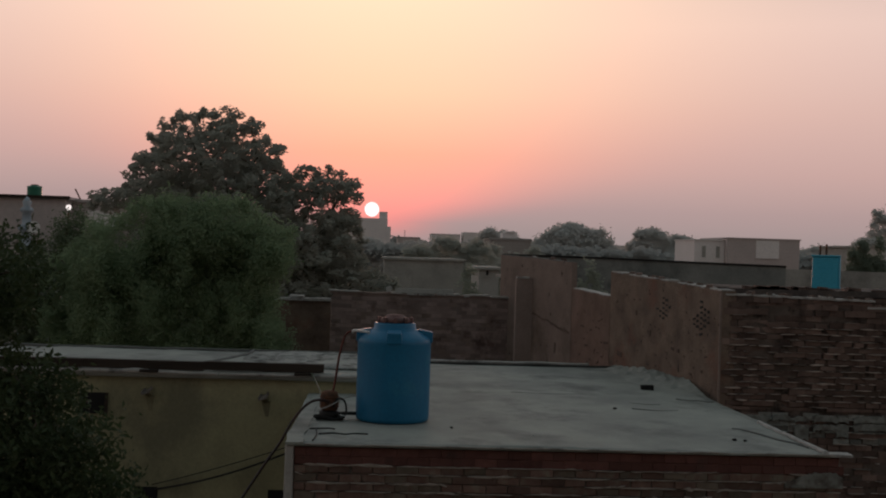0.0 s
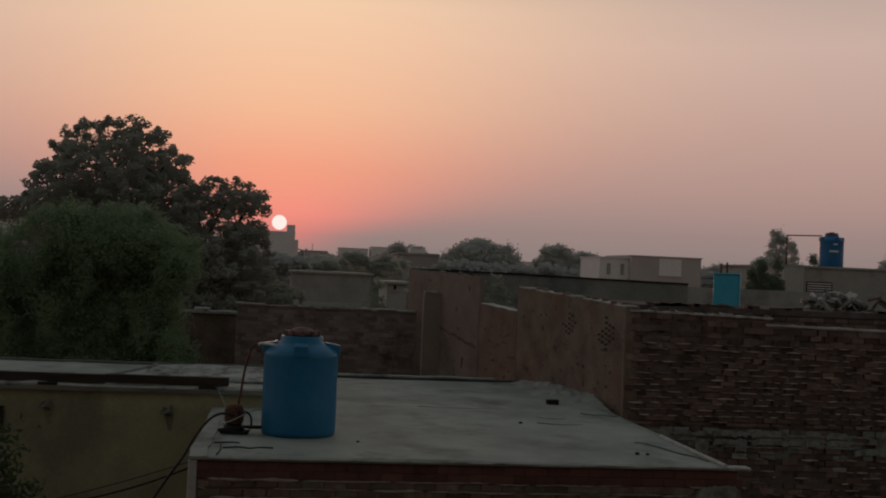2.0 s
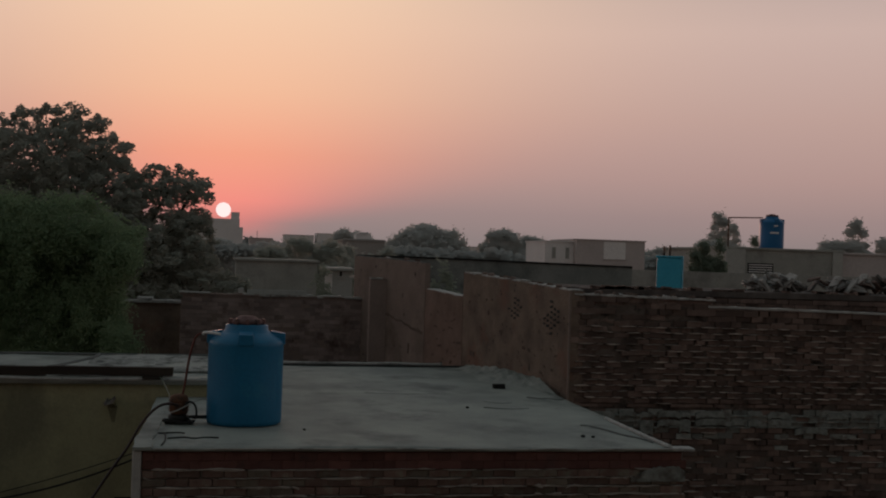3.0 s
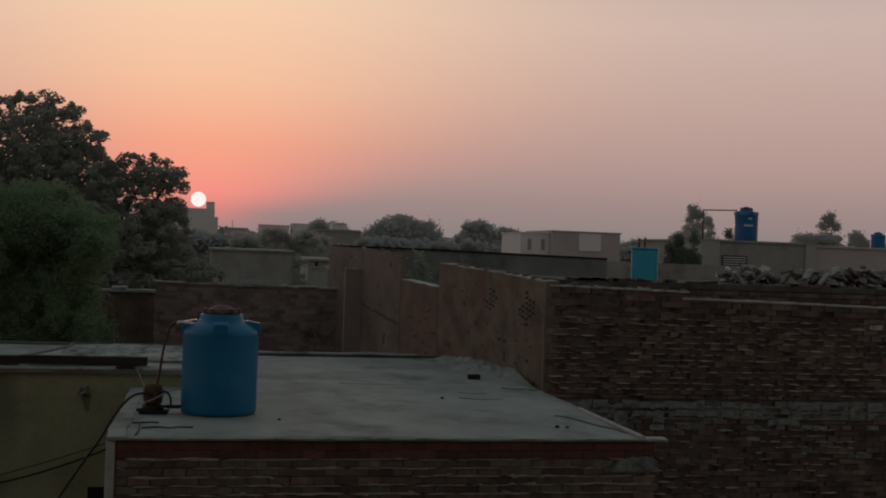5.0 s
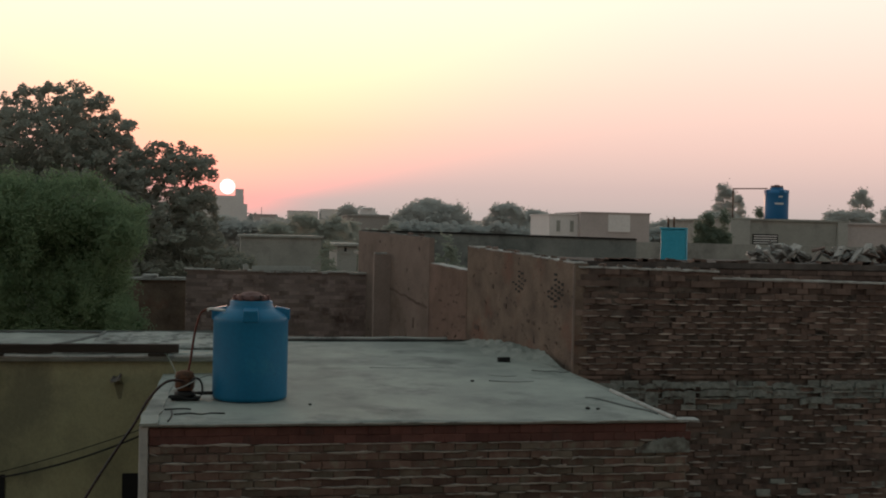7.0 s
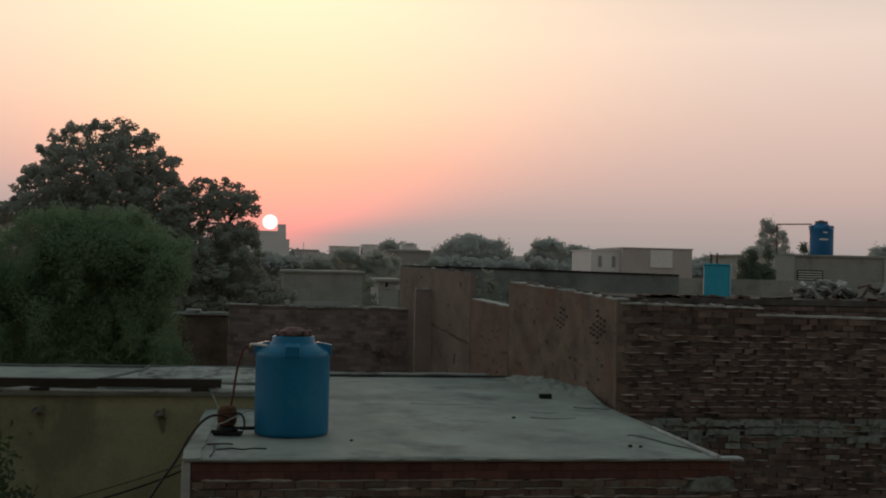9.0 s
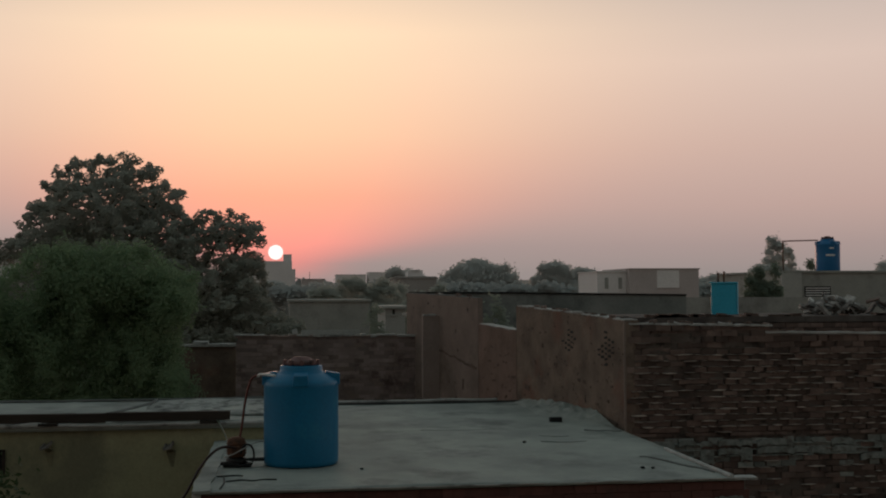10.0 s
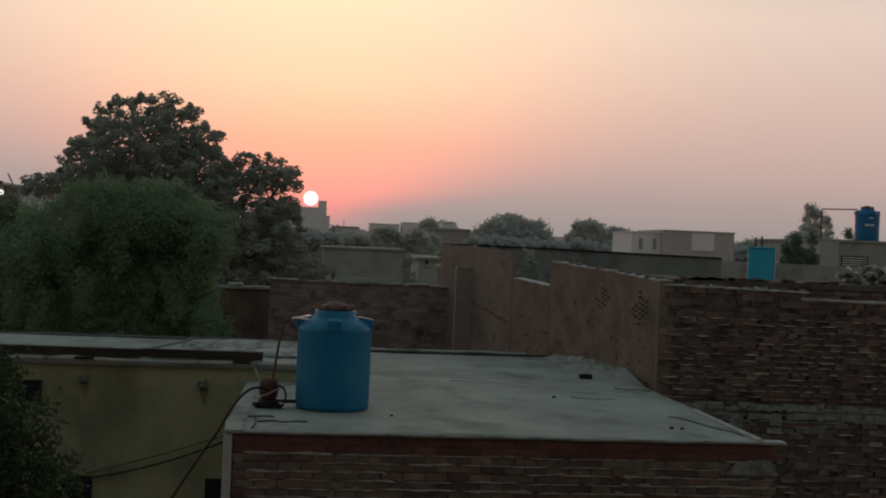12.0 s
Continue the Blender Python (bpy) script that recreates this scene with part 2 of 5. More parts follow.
M_GREYPALE = surf("pale_grey_plaster", (0.36, 0.36, 0.335), (0.42, 0.42, 0.39), 0.8, 0.92, 0.3, 12)
M_DARKWALL = surf("weathered_dark_cement", (0.10, 0.11, 0.105), (0.17, 0.175, 0.165), 1.0, 0.92, 0.4, 14, (0.06, 0.065, 0.06), 0.5, 0.8)
M_PATCH = surf("mottled_mortar", (0.15, 0.16, 0.148), (0.40, 0.41, 0.38), 5.0, 0.9, 0.8, 40, (0.06, 0.064, 0.06), 0.5, 4.0, stretch=(1, 0.5, 1))
# the next three carry distance haze in their base colour
M_FARWALL = surf("haze_pale_cement", (0.70, 0.675, 0.66), (0.77, 0.745, 0.725), 0.3, 0.95, 0.0, 5)
M_FARBRICK = surf("haze_pale_brick", (0.46, 0.41, 0.395), (0.53, 0.475, 0.455), 0.4, 0.95, 0.0, 6)
M_HOUSEHAZE = surf("haze_brown_cement", (0.29, 0.275, 0.26), (0.35, 0.33, 0.31), 0.4, 0.95, 0.0, 6)
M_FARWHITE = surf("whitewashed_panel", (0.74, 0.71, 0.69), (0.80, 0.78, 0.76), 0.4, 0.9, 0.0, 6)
M_TANK = surf("blue_tank_plastic", (0.003, 0.133, 0.262), (0.006, 0.162, 0.308), 1.2, 0.45, 0.08, 25, (0.02, 0.20, 0.32), 0.2, 2.0, spec=0.4, depth=0.003)
M_TANK_FAR = surf("deep_blue_plastic", (0.006, 0.115, 0.27), (0.012, 0.14, 0.32), 1.0, 0.45, 0.0, 20, spec=0.4)
M_CYAN = surf("cyan_paint", (0.03, 0.36, 0.52), (0.05, 0.42, 0.57), 3.0, 0.5, 0.1, 30, spec=0.4)
M_GREEN = surf("green_plastic", (0.02, 0.14, 0.09), (0.03, 0.17, 0.11), 2.0, 0.5, 0.0, 20)
M_LID = surf("faded_red_lid", (0.14, 0.075, 0.068), (0.22, 0.125, 0.115), 6.0, 0.7, 0.3, 40, (0.05, 0.035, 0.035), 0.4, 4.0)
M_WHITE = surf("white_plastic", (0.66, 0.66, 0.64), (0.74, 0.74, 0.72), 4.0, 0.5, 0.0, 30)
M_RUBBER = surf("black_rubber", (0.012, 0.012, 0.012), (0.022, 0.021, 0.02), 8.0, 0.6, 0.1, 60)
M_HOSE = surf("red_hose", (0.10, 0.025, 0.016), (0.15, 0.042, 0.027), 8.0, 0.5, 0.0, 40)
M_HOSE_DARK = surf("dark_reddish_rubber", (0.022, 0.012, 0.010), (0.05, 0.02, 0.014), 8.0, 0.5, 0.0, 40)
M_RUST = surf("rusty_iron", (0.11, 0.055, 0.035), (0.19, 0.09, 0.05), 9.0, 0.8, 0.5, 60, (0.05, 0.035, 0.03), 0.4, 6.0, metal=0.3)
M_TIMBER = surf("dark_weathered_timber", (0.024, 0.018, 0.014), (0.05, 0.037, 0.028), 4.0, 0.85, 0.5, 40, stretch=(0.2, 3, 3))
M_DARK = surf("dark_opening", (0.012, 0.012, 0.012), (0.02, 0.02, 0.02), 2.0, 0.9, 0.0, 20)
M_BARK = surf("bark", (0.055, 0.042, 0.032), (0.10, 0.08, 0.06), 6.0, 0.95, 0.8, 30, stretch=(2, 2, 0.4))
M_RUBBLE = surf("broken_concrete", (0.20, 0.195, 0.18), (0.42, 0.405, 0.38), 5.0, 0.9, 0.5, 40, (0.09, 0.078, 0.07), 0.55, 3.0, vary=0.6)
M_TURQ = surf("pale_blue_paint", (0.25, 0.32, 0.38), (0.42, 0.48, 0.52), 3.0, 0.7, 0.0, 20)
# lifted far past real leaf green so that the colour holds haze
L_DARK = leafy("haze_dark_leaves", (0.305, 0.315, 0.27), (0.40, 0.41, 0.345), 0.8, 0.5)
L_LIGHT = leafy("feathery_green_leaves", (0.185, 0.265, 0.15), (0.31, 0.405, 0.24), 1.1, 0.5)
L_NEAR = leafy("glossy_near_leaves", (0.035, 0.058, 0.026), (0.08, 0.115, 0.05), 2.0, 0.3)
# the next four leaf colours are paled to paint haze
L_FAR = leafy("haze_far_leaves", (0.62, 0.625, 0.60), (0.68, 0.685, 0.655), 0.15, 0.55)
L_HAZE = leafy("haze_belt_leaves", (0.40, 0.408, 0.39), (0.44, 0.448, 0.425), 0.1, 0.45)
L_FARMID = leafy("haze_pale_leaves", (0.47, 0.49, 0.44), (0.56, 0.575, 0.52), 0.3, 0.6)
L_MID = leafy("haze_mid_leaves", (0.27, 0.30, 0.24), (0.36, 0.385, 0.31), 0.3, 0.5)
L_DEEP = leafy("deep_green_leaves", (0.10, 0.14, 0.082), (0.17, 0.22, 0.13), 0.9, 0.45)
# green lightened a little as painted haze
L_SHRUB = leafy("grey_green_leaves", (0.16, 0.20, 0.15), (0.24, 0.285, 0.21), 0.5, 0.5)
M_LAMP = glow("lamp_glow", (1.0, 0.94, 0.86), 0.9)
M_SUN = glow("sun_glow", (1.0, 0.87, 0.80), 1.15)


# ---- mesh helpers ----
def mesh_of(bm, name, smooth=False):
    me = bpy.data.meshes.new(name)
    bm.to_mesh(me)
    bm.free()
    if smooth:
        me.polygons.foreach_set("use_smooth", [True] * len(me.polygons))
    return me


def part(name, bm, material, parent, label="", smooth=False):
    me = mesh_of(bm, name, smooth) if isinstance(bm, bmesh.types.BMesh) else bm
    if material and not me.materials:
        me.materials.append(material)
    ob = new(name, me)
    ob.parent = parent
    return tagged(ob, label=label)


def thing(name, at, label, category, group="", kind="", turn=0.0):
    ob = new(name)
    ob.matrix_basis = pose(*at, 0, 0, turn)
    ob.empty_display_size = 0.2
    return tagged(ob, label, category, group, kind)


def solid(name, bm, material, label, category, group="", kind="", smooth=False):
    ob = part(name, bm, material, None, "", smooth)
    return tagged(ob, label, category, group, kind)


def box(x0, x1, y0, y1, z0, z1, bevel=0.0, bm=None, uneven=0.0):
    bm = bm or bmesh.new()
    r = bmesh.ops.create_cube(bm, size=1.0)
    for v in r["verts"]:
        v.co = Vector((x0 + (v.co.x + 0.5) * (x1 - x0), y0 + (v.co.y + 0.5) * (y1 - y0), z0 + (v.co.z + 0.5) * (z1 - z0)))
        if uneven:
            v.co += Vector([random.uniform(-uneven, uneven) for _ in range(3)])
    if bevel:
        es = list({e for v in r["verts"] for e in v.link_edges})
        bmesh.ops.bevel(bm, geom=es, offset=bevel, segments=2, affect="EDGES", profile=0.6)
    return bm


def lathe(profile, seg=32, at=(0, 0, 0), bm=None):
    bm = bm or bmesh.new()
    rings = []
    for r, z in profile:
        rings.append([bm.verts.new((at[0] + r * math.cos(2 * math.pi * i / seg), at[1] + r * math.sin(2 * math.pi * i / seg), at[2] + z)) for i in range(seg)])
    for a, b in zip(rings, rings[1:]):
        for i in range(seg):
            bm.faces.new((a[i], a[(i + 1) % seg], b[(i + 1) % seg], b[i]))
    bm.faces.new(rings[0][::-1])
    bm.faces.new(rings[-1])
    return bm


def tube(points, radius, seg=8, bm=None, end=None):
    """A round bar along points, tapering to the radius end."""
    bm = bm or bmesh.new()
    pts = [Vector(p) for p in points]
    rings = []
    for i, p in enumerate(pts):
        d = (pts[min(i + 1, len(pts) - 1)] - pts[max(i - 1, 0)]).normalized()
        side = d.cross(Vector((0.3, 0.2, 1)) if abs(d.z) < 0.9 else Vector((1, 0, 0))).normalized()
        other = d.cross(side)
        r = radius if end is None else radius + (end - radius) * i / (len(pts) - 1)
        rings.append([bm.verts.new(p + r * (math.cos(2 * math.pi * k / seg) * side + math.sin(2 * math.pi * k / seg) * other)) for k in range(seg)])
    for a, b in zip(rings, rings[1:]):
        for k in range(seg):
            bm.faces.new((a[k], a[(k + 1) % seg], b[(k + 1) % seg], b[k]))
    bm.faces.new(rings[0][::-1])
    bm.faces.new(rings[-1])
    return bm


def sag(a, b, drop, n=10):
    a, b = Vector(a), Vector(b)
    return [a.lerp(b, i / n) - Vector((0, 0, drop * 4 * (i / n) * (1 - i / n))) for i in range(n + 1)]


def bend(points, n=8):
    """A smooth line through points."""
    p = [Vector(q) for q in points]
    out = []
    for i in range(len(p) - 1):
        a, b, c, d = p[max(i - 1, 0)], p[i], p[i + 1], p[min(i + 2, len(p) - 1)]
        for k in range(n):
            t = k / n
            out.append(0.5 * (2 * b + (c - a) * t + (2 * a - 5 * b + 4 * c - d) * t * t + (3 * b - a - 3 * c + d) * t ** 3))
    return out + [p[-1]]


def slab(x0, x1, y0, y1, z0, z1, cells=(24, 24), rough=0.006, seed=0):
    """A slab with an uneven top and slightly wandering edges."""
    bm = bmesh.new()
    nx, ny = cells
    top = [[bm.verts.new((x0 + (x1 - x0) * i / nx, y0 + (y1 - y0) * j / ny, z1)) for i in range(nx + 1)] for j in range(ny + 1)]
    for row in top:
        for v in row:
            v.co.z += rough * 2 * noise.noise((v.co.x * 0.9 + seed, v.co.y * 0.9, 0.3)) + rough * noise.noise((v.co.x * 5, v.co.y * 5, seed))
    for j, row in enumerate(top):
        for i, v in enumerate(row):
            if j in (0, ny):
                v.co.y += 0.025 * noise.noise((v.co.x * 2.2, seed, 7.0)) + 0.012 * noise.noise((v.co.x * 11, seed, 1.0))
            if i in (0, nx):
                v.co.x += 0.025 * noise.noise((v.co.y * 2.2, seed, 3.0))
    for j in range(ny):
        for i in range(nx):
            bm.faces.new((top[j][i], top[j][i + 1], top[j + 1][i + 1], top[j + 1][i]))
    rim = top[0] + [r[-1] for r in top[1:]] + top[-1][-2::-1] + [r[0] for r in top[-2:0:-1]]
    low = [bm.verts.new((v.co.x, v.co.y, z0)) for v in rim]
    for i in range(len(rim)):
        k = (i + 1) % len(rim)
        bm.faces.new((low[i], low[k], rim[k], rim[i]))
    bm.faces.new(low[::-1])
    return bm


def leaves(points, size, seed, aspect=0.5, fold=0.18, calm=0.0):
    """A mesh of many single leaves, each a folded diamond; the calmer, the more they turn their faces up to the light."""
    rng = np.random.default_rng(seed)
    p = np.asarray(points, float)
    n = len(p)
    up = rng.normal(size=(n, 3))
    up /= np.linalg.norm(up, axis=1, keepdims=True)
    up = up * (1 - calm) + np.array([0.0, -0.62, 0.78]) * calm
    up /= np.linalg.norm(up, axis=1, keepdims=True)
    d = np.cross(up, rng.normal(size=(n, 3)))
    d /= np.linalg.norm(d, axis=1, keepdims=True) + 1e-9
    s = np.cross(d, up)
    fold = fold * (1 - 0.7 * calm)
    ln = size * rng.uniform(0.6, 1.3, (n, 1))
    v = np.empty((n, 4, 3))
    v[:, 0] = p - d * ln * 0.5
    v[:, 1] = p + s * ln * aspect * 0.5 + up * ln * fold - d * ln * 0.08
    v[:, 2] = p + d * ln * 0.5
    v[:, 3] = p - s * ln * aspect * 0.5 + up * ln * fold - d * ln * 0.08
    idx = np.arange(n * 4).reshape(n, 4)
    me = bpy.data.meshes.new("crown")
    me.from_pydata(v.reshape(-1, 3).tolist(), [], np.concatenate([idx[:, [0, 1, 2]], idx[:, [0, 2, 3]]]).tolist())
    me.update()
    return me


def clump_points(blobs, per, clump, seed, shell=0.55, inner=0.25):
    """Points in small clumps over lumpy balls (x, y, z, rx, ry, rz): mostly near their skins, with gaps between."""
    rng = np.random.default_rng(seed)
    out = []
    for bx, by, bz, rx, ry, rz in blobs:
        count = int(per * (rx * rz) ** 0.5 * (rx * ry * rz) ** (1 / 3))
        d = rng.normal(size=(count, 3))
        d /= np.linalg.norm(d, axis=1, keepdims=True)
        r = np.where(rng.random(count) < inner, rng.uniform(0.2, 0.8, count), rng.uniform(shell + 0.2, 1.06, count))
        c = np.array([bx, by, bz]) + d * r[:, None] * [rx, ry, rz]
        for q in c:
            k = rng.integers(12, 26)
            out.append(q + rng.normal(size=(k, 3)) * clump * rng.uniform(0.6, 1.3))
    return np.concatenate(out)


def rosette_points(blobs, count, radius, each, seed):
    """Round tufts of leaves that stand off the upper skins of the balls, with their stems' directions."""
    rng = np.random.default_rng(seed)
    out, stems = [], []
    for n, b in enumerate(blobs):
        c, r = np.array(b[:3]), np.array(b[3:])
        for _ in range(int(count * r[0] * r[2])):
            d = rng.normal(size=3)
            d[2] = abs(d[2]) * 0.9 - 0.25
            d /= np.linalg.norm(d)
            q = c + d * r * rng.uniform(0.88, 1.08)
            if any(np.sum((q - e) ** 2) < (1.5 * radius) ** 2 for _, e in stems):
                continue
            if any(np.sum(((q - np.array(o[:3])) / np.array(o[3:])) ** 2) < 0.95 for k, o in enumerate(blobs) if k != n):
                continue
            v = rng.normal(size=(each, 3))
            v /= np.linalg.norm(v, axis=1, keepdims=True)
            out.append(q + v * np.where(rng.random() < 0.5, [1.35, 1.0, 0.7], [0.85, 1.0, 1.0]) * radius * rng.uniform(0.7, 1.3) * rng.uniform(0.05, 1.0, (each, 1)) ** 0.5)
            stems.append((c + d * r * 0.7, q))
    return np.concatenate(out), stems


def tree(name, at, blobs, label, leaf, size, per, clump, seed, trunk=0.2, aspect=0.5, group="", limbs=True, shell=0.55, inner=0.25, tufts=None, body=1.0, airy=(), calm=0.5):
    t = thing(name, at, label, "tree", group)
    pts = clump_points([(*b[:3], *(v * (0.6 if k in airy else body) for v in b[3:])) for k, b in enumerate(blobs)], per, clump, seed, shell, inner)
    stems = ()
    if tufts:
        more, stems = rosette_points(blobs, *tufts, seed + 5)
        pts = np.concatenate([pts, more])
    rng = random.Random(seed)
    low = min(b[2] - b[5] for b in blobs)
    bm = bmesh.new()
    big = max(blobs, key=lambda b: b[3] * b[5])
    fork = Vector((big[0] * 0.3, big[1] * 0.3, max(low * 0.8, big[2] * 0.35)))
    tube([(0, 0, -0.1), (0.05, 0.03, fork.z * 0.5), fork], trunk, 10, bm, trunk * 0.7)
    for b in blobs[:12] if limbs else ():
        c = Vector(b[:3])
        mid = fork.lerp(c, 0.5) + Vector((rng.uniform(-.2, .2), rng.uniform(-.2, .2), 0.15))
        tube(bend([fork - Vector((0, 0, 0.1)), mid, c], 4), trunk * 0.5, 6, bm, trunk * 0.15)
        for _ in range(5):
            d = Vector((rng.uniform(-1, 1), rng.uniform(-1, 1), rng.uniform(-0.3, 1))).normalized()
            tip = c + Vector((d.x * b[3], d.y * b[4], d.z * b[5])) * 0.85
            tube([c, c.lerp(tip, 0.5) + Vector((0, 0, 0.05)), tip], trunk * 0.15, 5, bm, trunk * 0.03)
    for p, q in stems:
        tube([p, q], 0.014, 4, bm, 0.007)
    part("trunk", bm, M_BARK, t)
    part("crown", leaves(pts, size, seed + 1, aspect, calm=calm), leaf, t)
    return t


# ---- ground and far distance ----
bm = bmesh.new()
bmesh.ops.create_grid(bm, x_segments=40, y_segments=40, size=2400)
for v in bm.verts:
    v.co.z = -0.02 if abs(v.co.x) + abs(v.co.y) < 500 else 0.6 * noise.noise((v.co.x * 0.004, v.co.y * 0.004, 0))
solid("ground", bm, M_EARTH, "dry brown earth between the houses", "ground", kind="structure")

bm = bmesh.new()
bmesh.ops.create_uvsphere(bm, u_segments=32, v_segments=16, radius=27.0)
sun_ball = solid("sun", bm, M_SUN, "pale glowing disc of the setting sun in haze", "sun", kind="structure", smooth=True)
sun_ball.scale = (0.93, 0.93, 0.93)
sun_ball.location = SUN_DIR * 4000 + Vector((0, 0, 5.8))
sun_ball.visible_shadow = False


# ---- the roof one stands on, and an unseen storey added to block back sky ----
sky_block = thing("unseen_sky_block", (0, 0, 0), "unseen added cement house that blocks sky light from behind", "house")
part("wall", box(-14, 14, -9.0, 1.2, 0, 4.0), M_GREYWALL, sky_block)
part("roof", slab(-14.05, 14.05, -9.0, 1.25, 4.003, 4.15, (20, 10), 0.006, 61), M_ROOF, sky_block)
# added tall and wide to dim the sky light on near walls
part("upper_wall", box(-14, 14, -9.0, -2.4, 4.16, 11.6), M_GREYWALL, sky_block)
part("upper_roof", slab(-14.2, 14.2, -9.2, -2.2, 11.603, 11.75, (20, 6), 0.006, 62), M_ROOF, sky_block)


# ---- the near house with the flat concrete roof ----
BRICK_L, BRICK_H, BRICK_D, JOINT, SIDE = 0.228, 0.076, 0.108, 0.015, 0.006


def brick_mesh(name, seed, length=BRICK_L, rough=0.004):
    """One brick with chipped, slightly rounded front edges; its front looks to -y."""
    random.seed(seed)
    bm = box(-length / 2, length / 2, 0, BRICK_D, 0, BRICK_H, uneven=rough * 0.6)
    front = [e for e in bm.edges if all(v.co.y < 0.03 for v in e.verts)]
    bmesh.ops.bevel(bm, geom=front, offset=0.007, segments=1, affect="EDGES")
    for v in bm.verts:
        v.co += Vector((random.uniform(-rough, rough), random.uniform(-rough, rough), random.uniform(-rough, rough))) * 0.6
    return mesh_of(bm, name)


def brick_slots(x0, x1, z0, z1, row0=0):
    """Places of bricks in a running bond: centre x, bottom z, is it a half brick."""
    row, z = row0, z0
    while z + BRICK_H <= z1 + 1e-6:
        x = x0 + (0 if row % 2 else -BRICK_L / 2 - SIDE / 2)
        while x < x1 - 0.03:
            a, b = max(x, x0), min(x + BRICK_L, x1)
            if b - a > 0.06:
                yield (a + b) / 2, z, (b - a) / BRICK_L, row
            x += BRICK_L + SIDE
        z += BRICK_H + JOINT
        row += 1


def join_boxes(name, items):
    """Many separate small boxes (centre x, y0, y1, z0, length, height) as one mesh, from plain lists."""
    vs, fs = [], []
    for cx, y0, y1, z, ln, h, tilt in items:
        n = len(vs)
        for x in (-ln / 2, ln / 2):
            for y in (y0, y1):
                for k in (0, h):
                    vs.append((cx + x, y, z + k + tilt * x))
        for f in ((0, 1, 3, 2), (4, 6, 7, 5), (0, 4, 5, 1), (2, 3, 7, 6), (0, 2, 6, 4), (1, 5, 7, 3)):
            fs.append([n + i for i in f])
    me = bpy.data.meshes.new(name)
    me.from_pydata(vs, [], fs)
    me.update()
    return me


ROOF_Z = 3.8
FX0, FX1, FY0, FY1 = -0.86, 4.86, 11.98, 20.95


def make_near_house():
    h = thing("brick_house", (0, 0, 0), "low red brick house with a flat grey concrete roof", "house")
    # outer walls: mortar cores behind the bricks
    bm = box(FX0 + 0.06, FX1 + 0.1, FY0 + 0.035, FY0 + 0.33, 0, ROOF_Z - 0.032)
    part("wall", bm, M_MORTAR_PALE, h, "front wall core of pale mortar")
    part("wall", box(FX0 + 0.02, FX0 + 0.25, FY0 + 0.335, FY1 - 0.25, 0, ROOF_Z - 0.032), M_PLASTER2, h)
    part("wall", box(FX1 - 0.2, FX1 + 0.03, FY0 + 0.335, FY1 - 0.25, 0, ROOF_Z - 0.032), M_PLASTER2, h)
    part("wall", box(FX0 + 0.02, FX1 + 0.03, FY1 - 0.245, FY1 - 0.02, 0, ROOF_Z - 0.032), M_PLASTER2, h)
    part("roof", slab(FX0, FX1 + 0.02, FY0 - 0.03, FY1, ROOF_Z - 0.028, ROOF_Z, (40, 60), 0.007, 2), M_ROOF, h, "worn grey concrete roof slab", True)
    # low mortar kerbs along the edges
    bm = bmesh.new()
    tube(bend([(FX1 - 0.05 + 0.02 * noise.noise((y, 0, 0)), y, ROOF_Z + 0.008 + 0.012 * noise.noise((y * 2, 3, 0))) for y in np.linspace(FY0 + 0.02, 14.2, 12)], 3), 0.028, 7, bm)
    part("kerb", bm, M_KERB, h, "low pale mortar kerb", True)
    part("kerb", slab(FX1 - 0.05, FX1 + 0.2, FY0 - 0.045, FY0 + 0.12, ROOF_Z - 0.022, ROOF_Z + 0.004, (12, 3), 0.005, 5), M_KERB, h)
    part("kerb", slab(FX0 - 0.04, FX0 + 0.14, FY0 - 0.04, 16.0, ROOF_Z - 0.014, ROOF_Z + 0.008, (3, 60), 0.010, 4), M_ROOF, h)
    part("kerb", tube(bend([(x, FY1 - 0.03 + 0.02 * noise.noise((x, 1, 0)), ROOF_Z + 0.045 + 0.018 * noise.noise((x * 1.5, 5, 0))) for x in np.linspace(0.25, 3.9, 14)], 3), 0.03, 7), M_KERB, h, "low pale mortar kerb", True)
    # dark strip paints the gap below the pale kerb
    part("kerb", tube(bend([(x, FY1 - 0.09 + 0.02 * noise.noise((x, 1, 4)), ROOF_Z + 0.004 + 0.014 * noise.noise((x * 1.5, 8, 0))) for x in np.linspace(0.9, 4.5, 14)], 3), 0.034, 7), M_GAP_BLACK, h, "dark strip painted as the gap under the kerb", True)
    # a raised, cracked hump of mortar at the far corner
    bm = slab(3.9, 4.95, 16.9, FY1, ROOF_Z - 0.02, ROOF_Z + 0.01, (30, 110), 0.004, 9)
    for v in bm.verts:
        if v.co.z > ROOF_Z - 0.01:
            a = max(0.0, min(1.0, (v.co.x - 4.12 - 0.3 * max(0.0, 18.6 - v.co.y)) / 0.5)) * max(0.0, min(1.0, (v.co.y - 16.9) / 1.3))
            v.co.z += 0.15 * a * (0.75 + 0.45 * noise.noise((v.co.x * 3.5, v.co.y * 1.4, 2)) + 0.35 * noise.noise((v.co.x * 9, v.co.y * 5, 6))) - 0.02 * (1 - a)
    part("mortar_hump", bm, M_ROOF, h, "cracked raised mortar at the roof corner")
    # thin pale line of mortar along the front edge
    part("kerb", tube(bend([(x, FY0 - 0.028 + 0.01 * noise.noise((x * 2, 4, 0)), ROOF_Z - 0.004 + 0.007 * noise.noise((x * 3, 9, 0))) for x in np.linspace(-0.7, FX1, 40)], 2), 0.011, 6), M_KERB, h, "thin pale mortar edge", True)
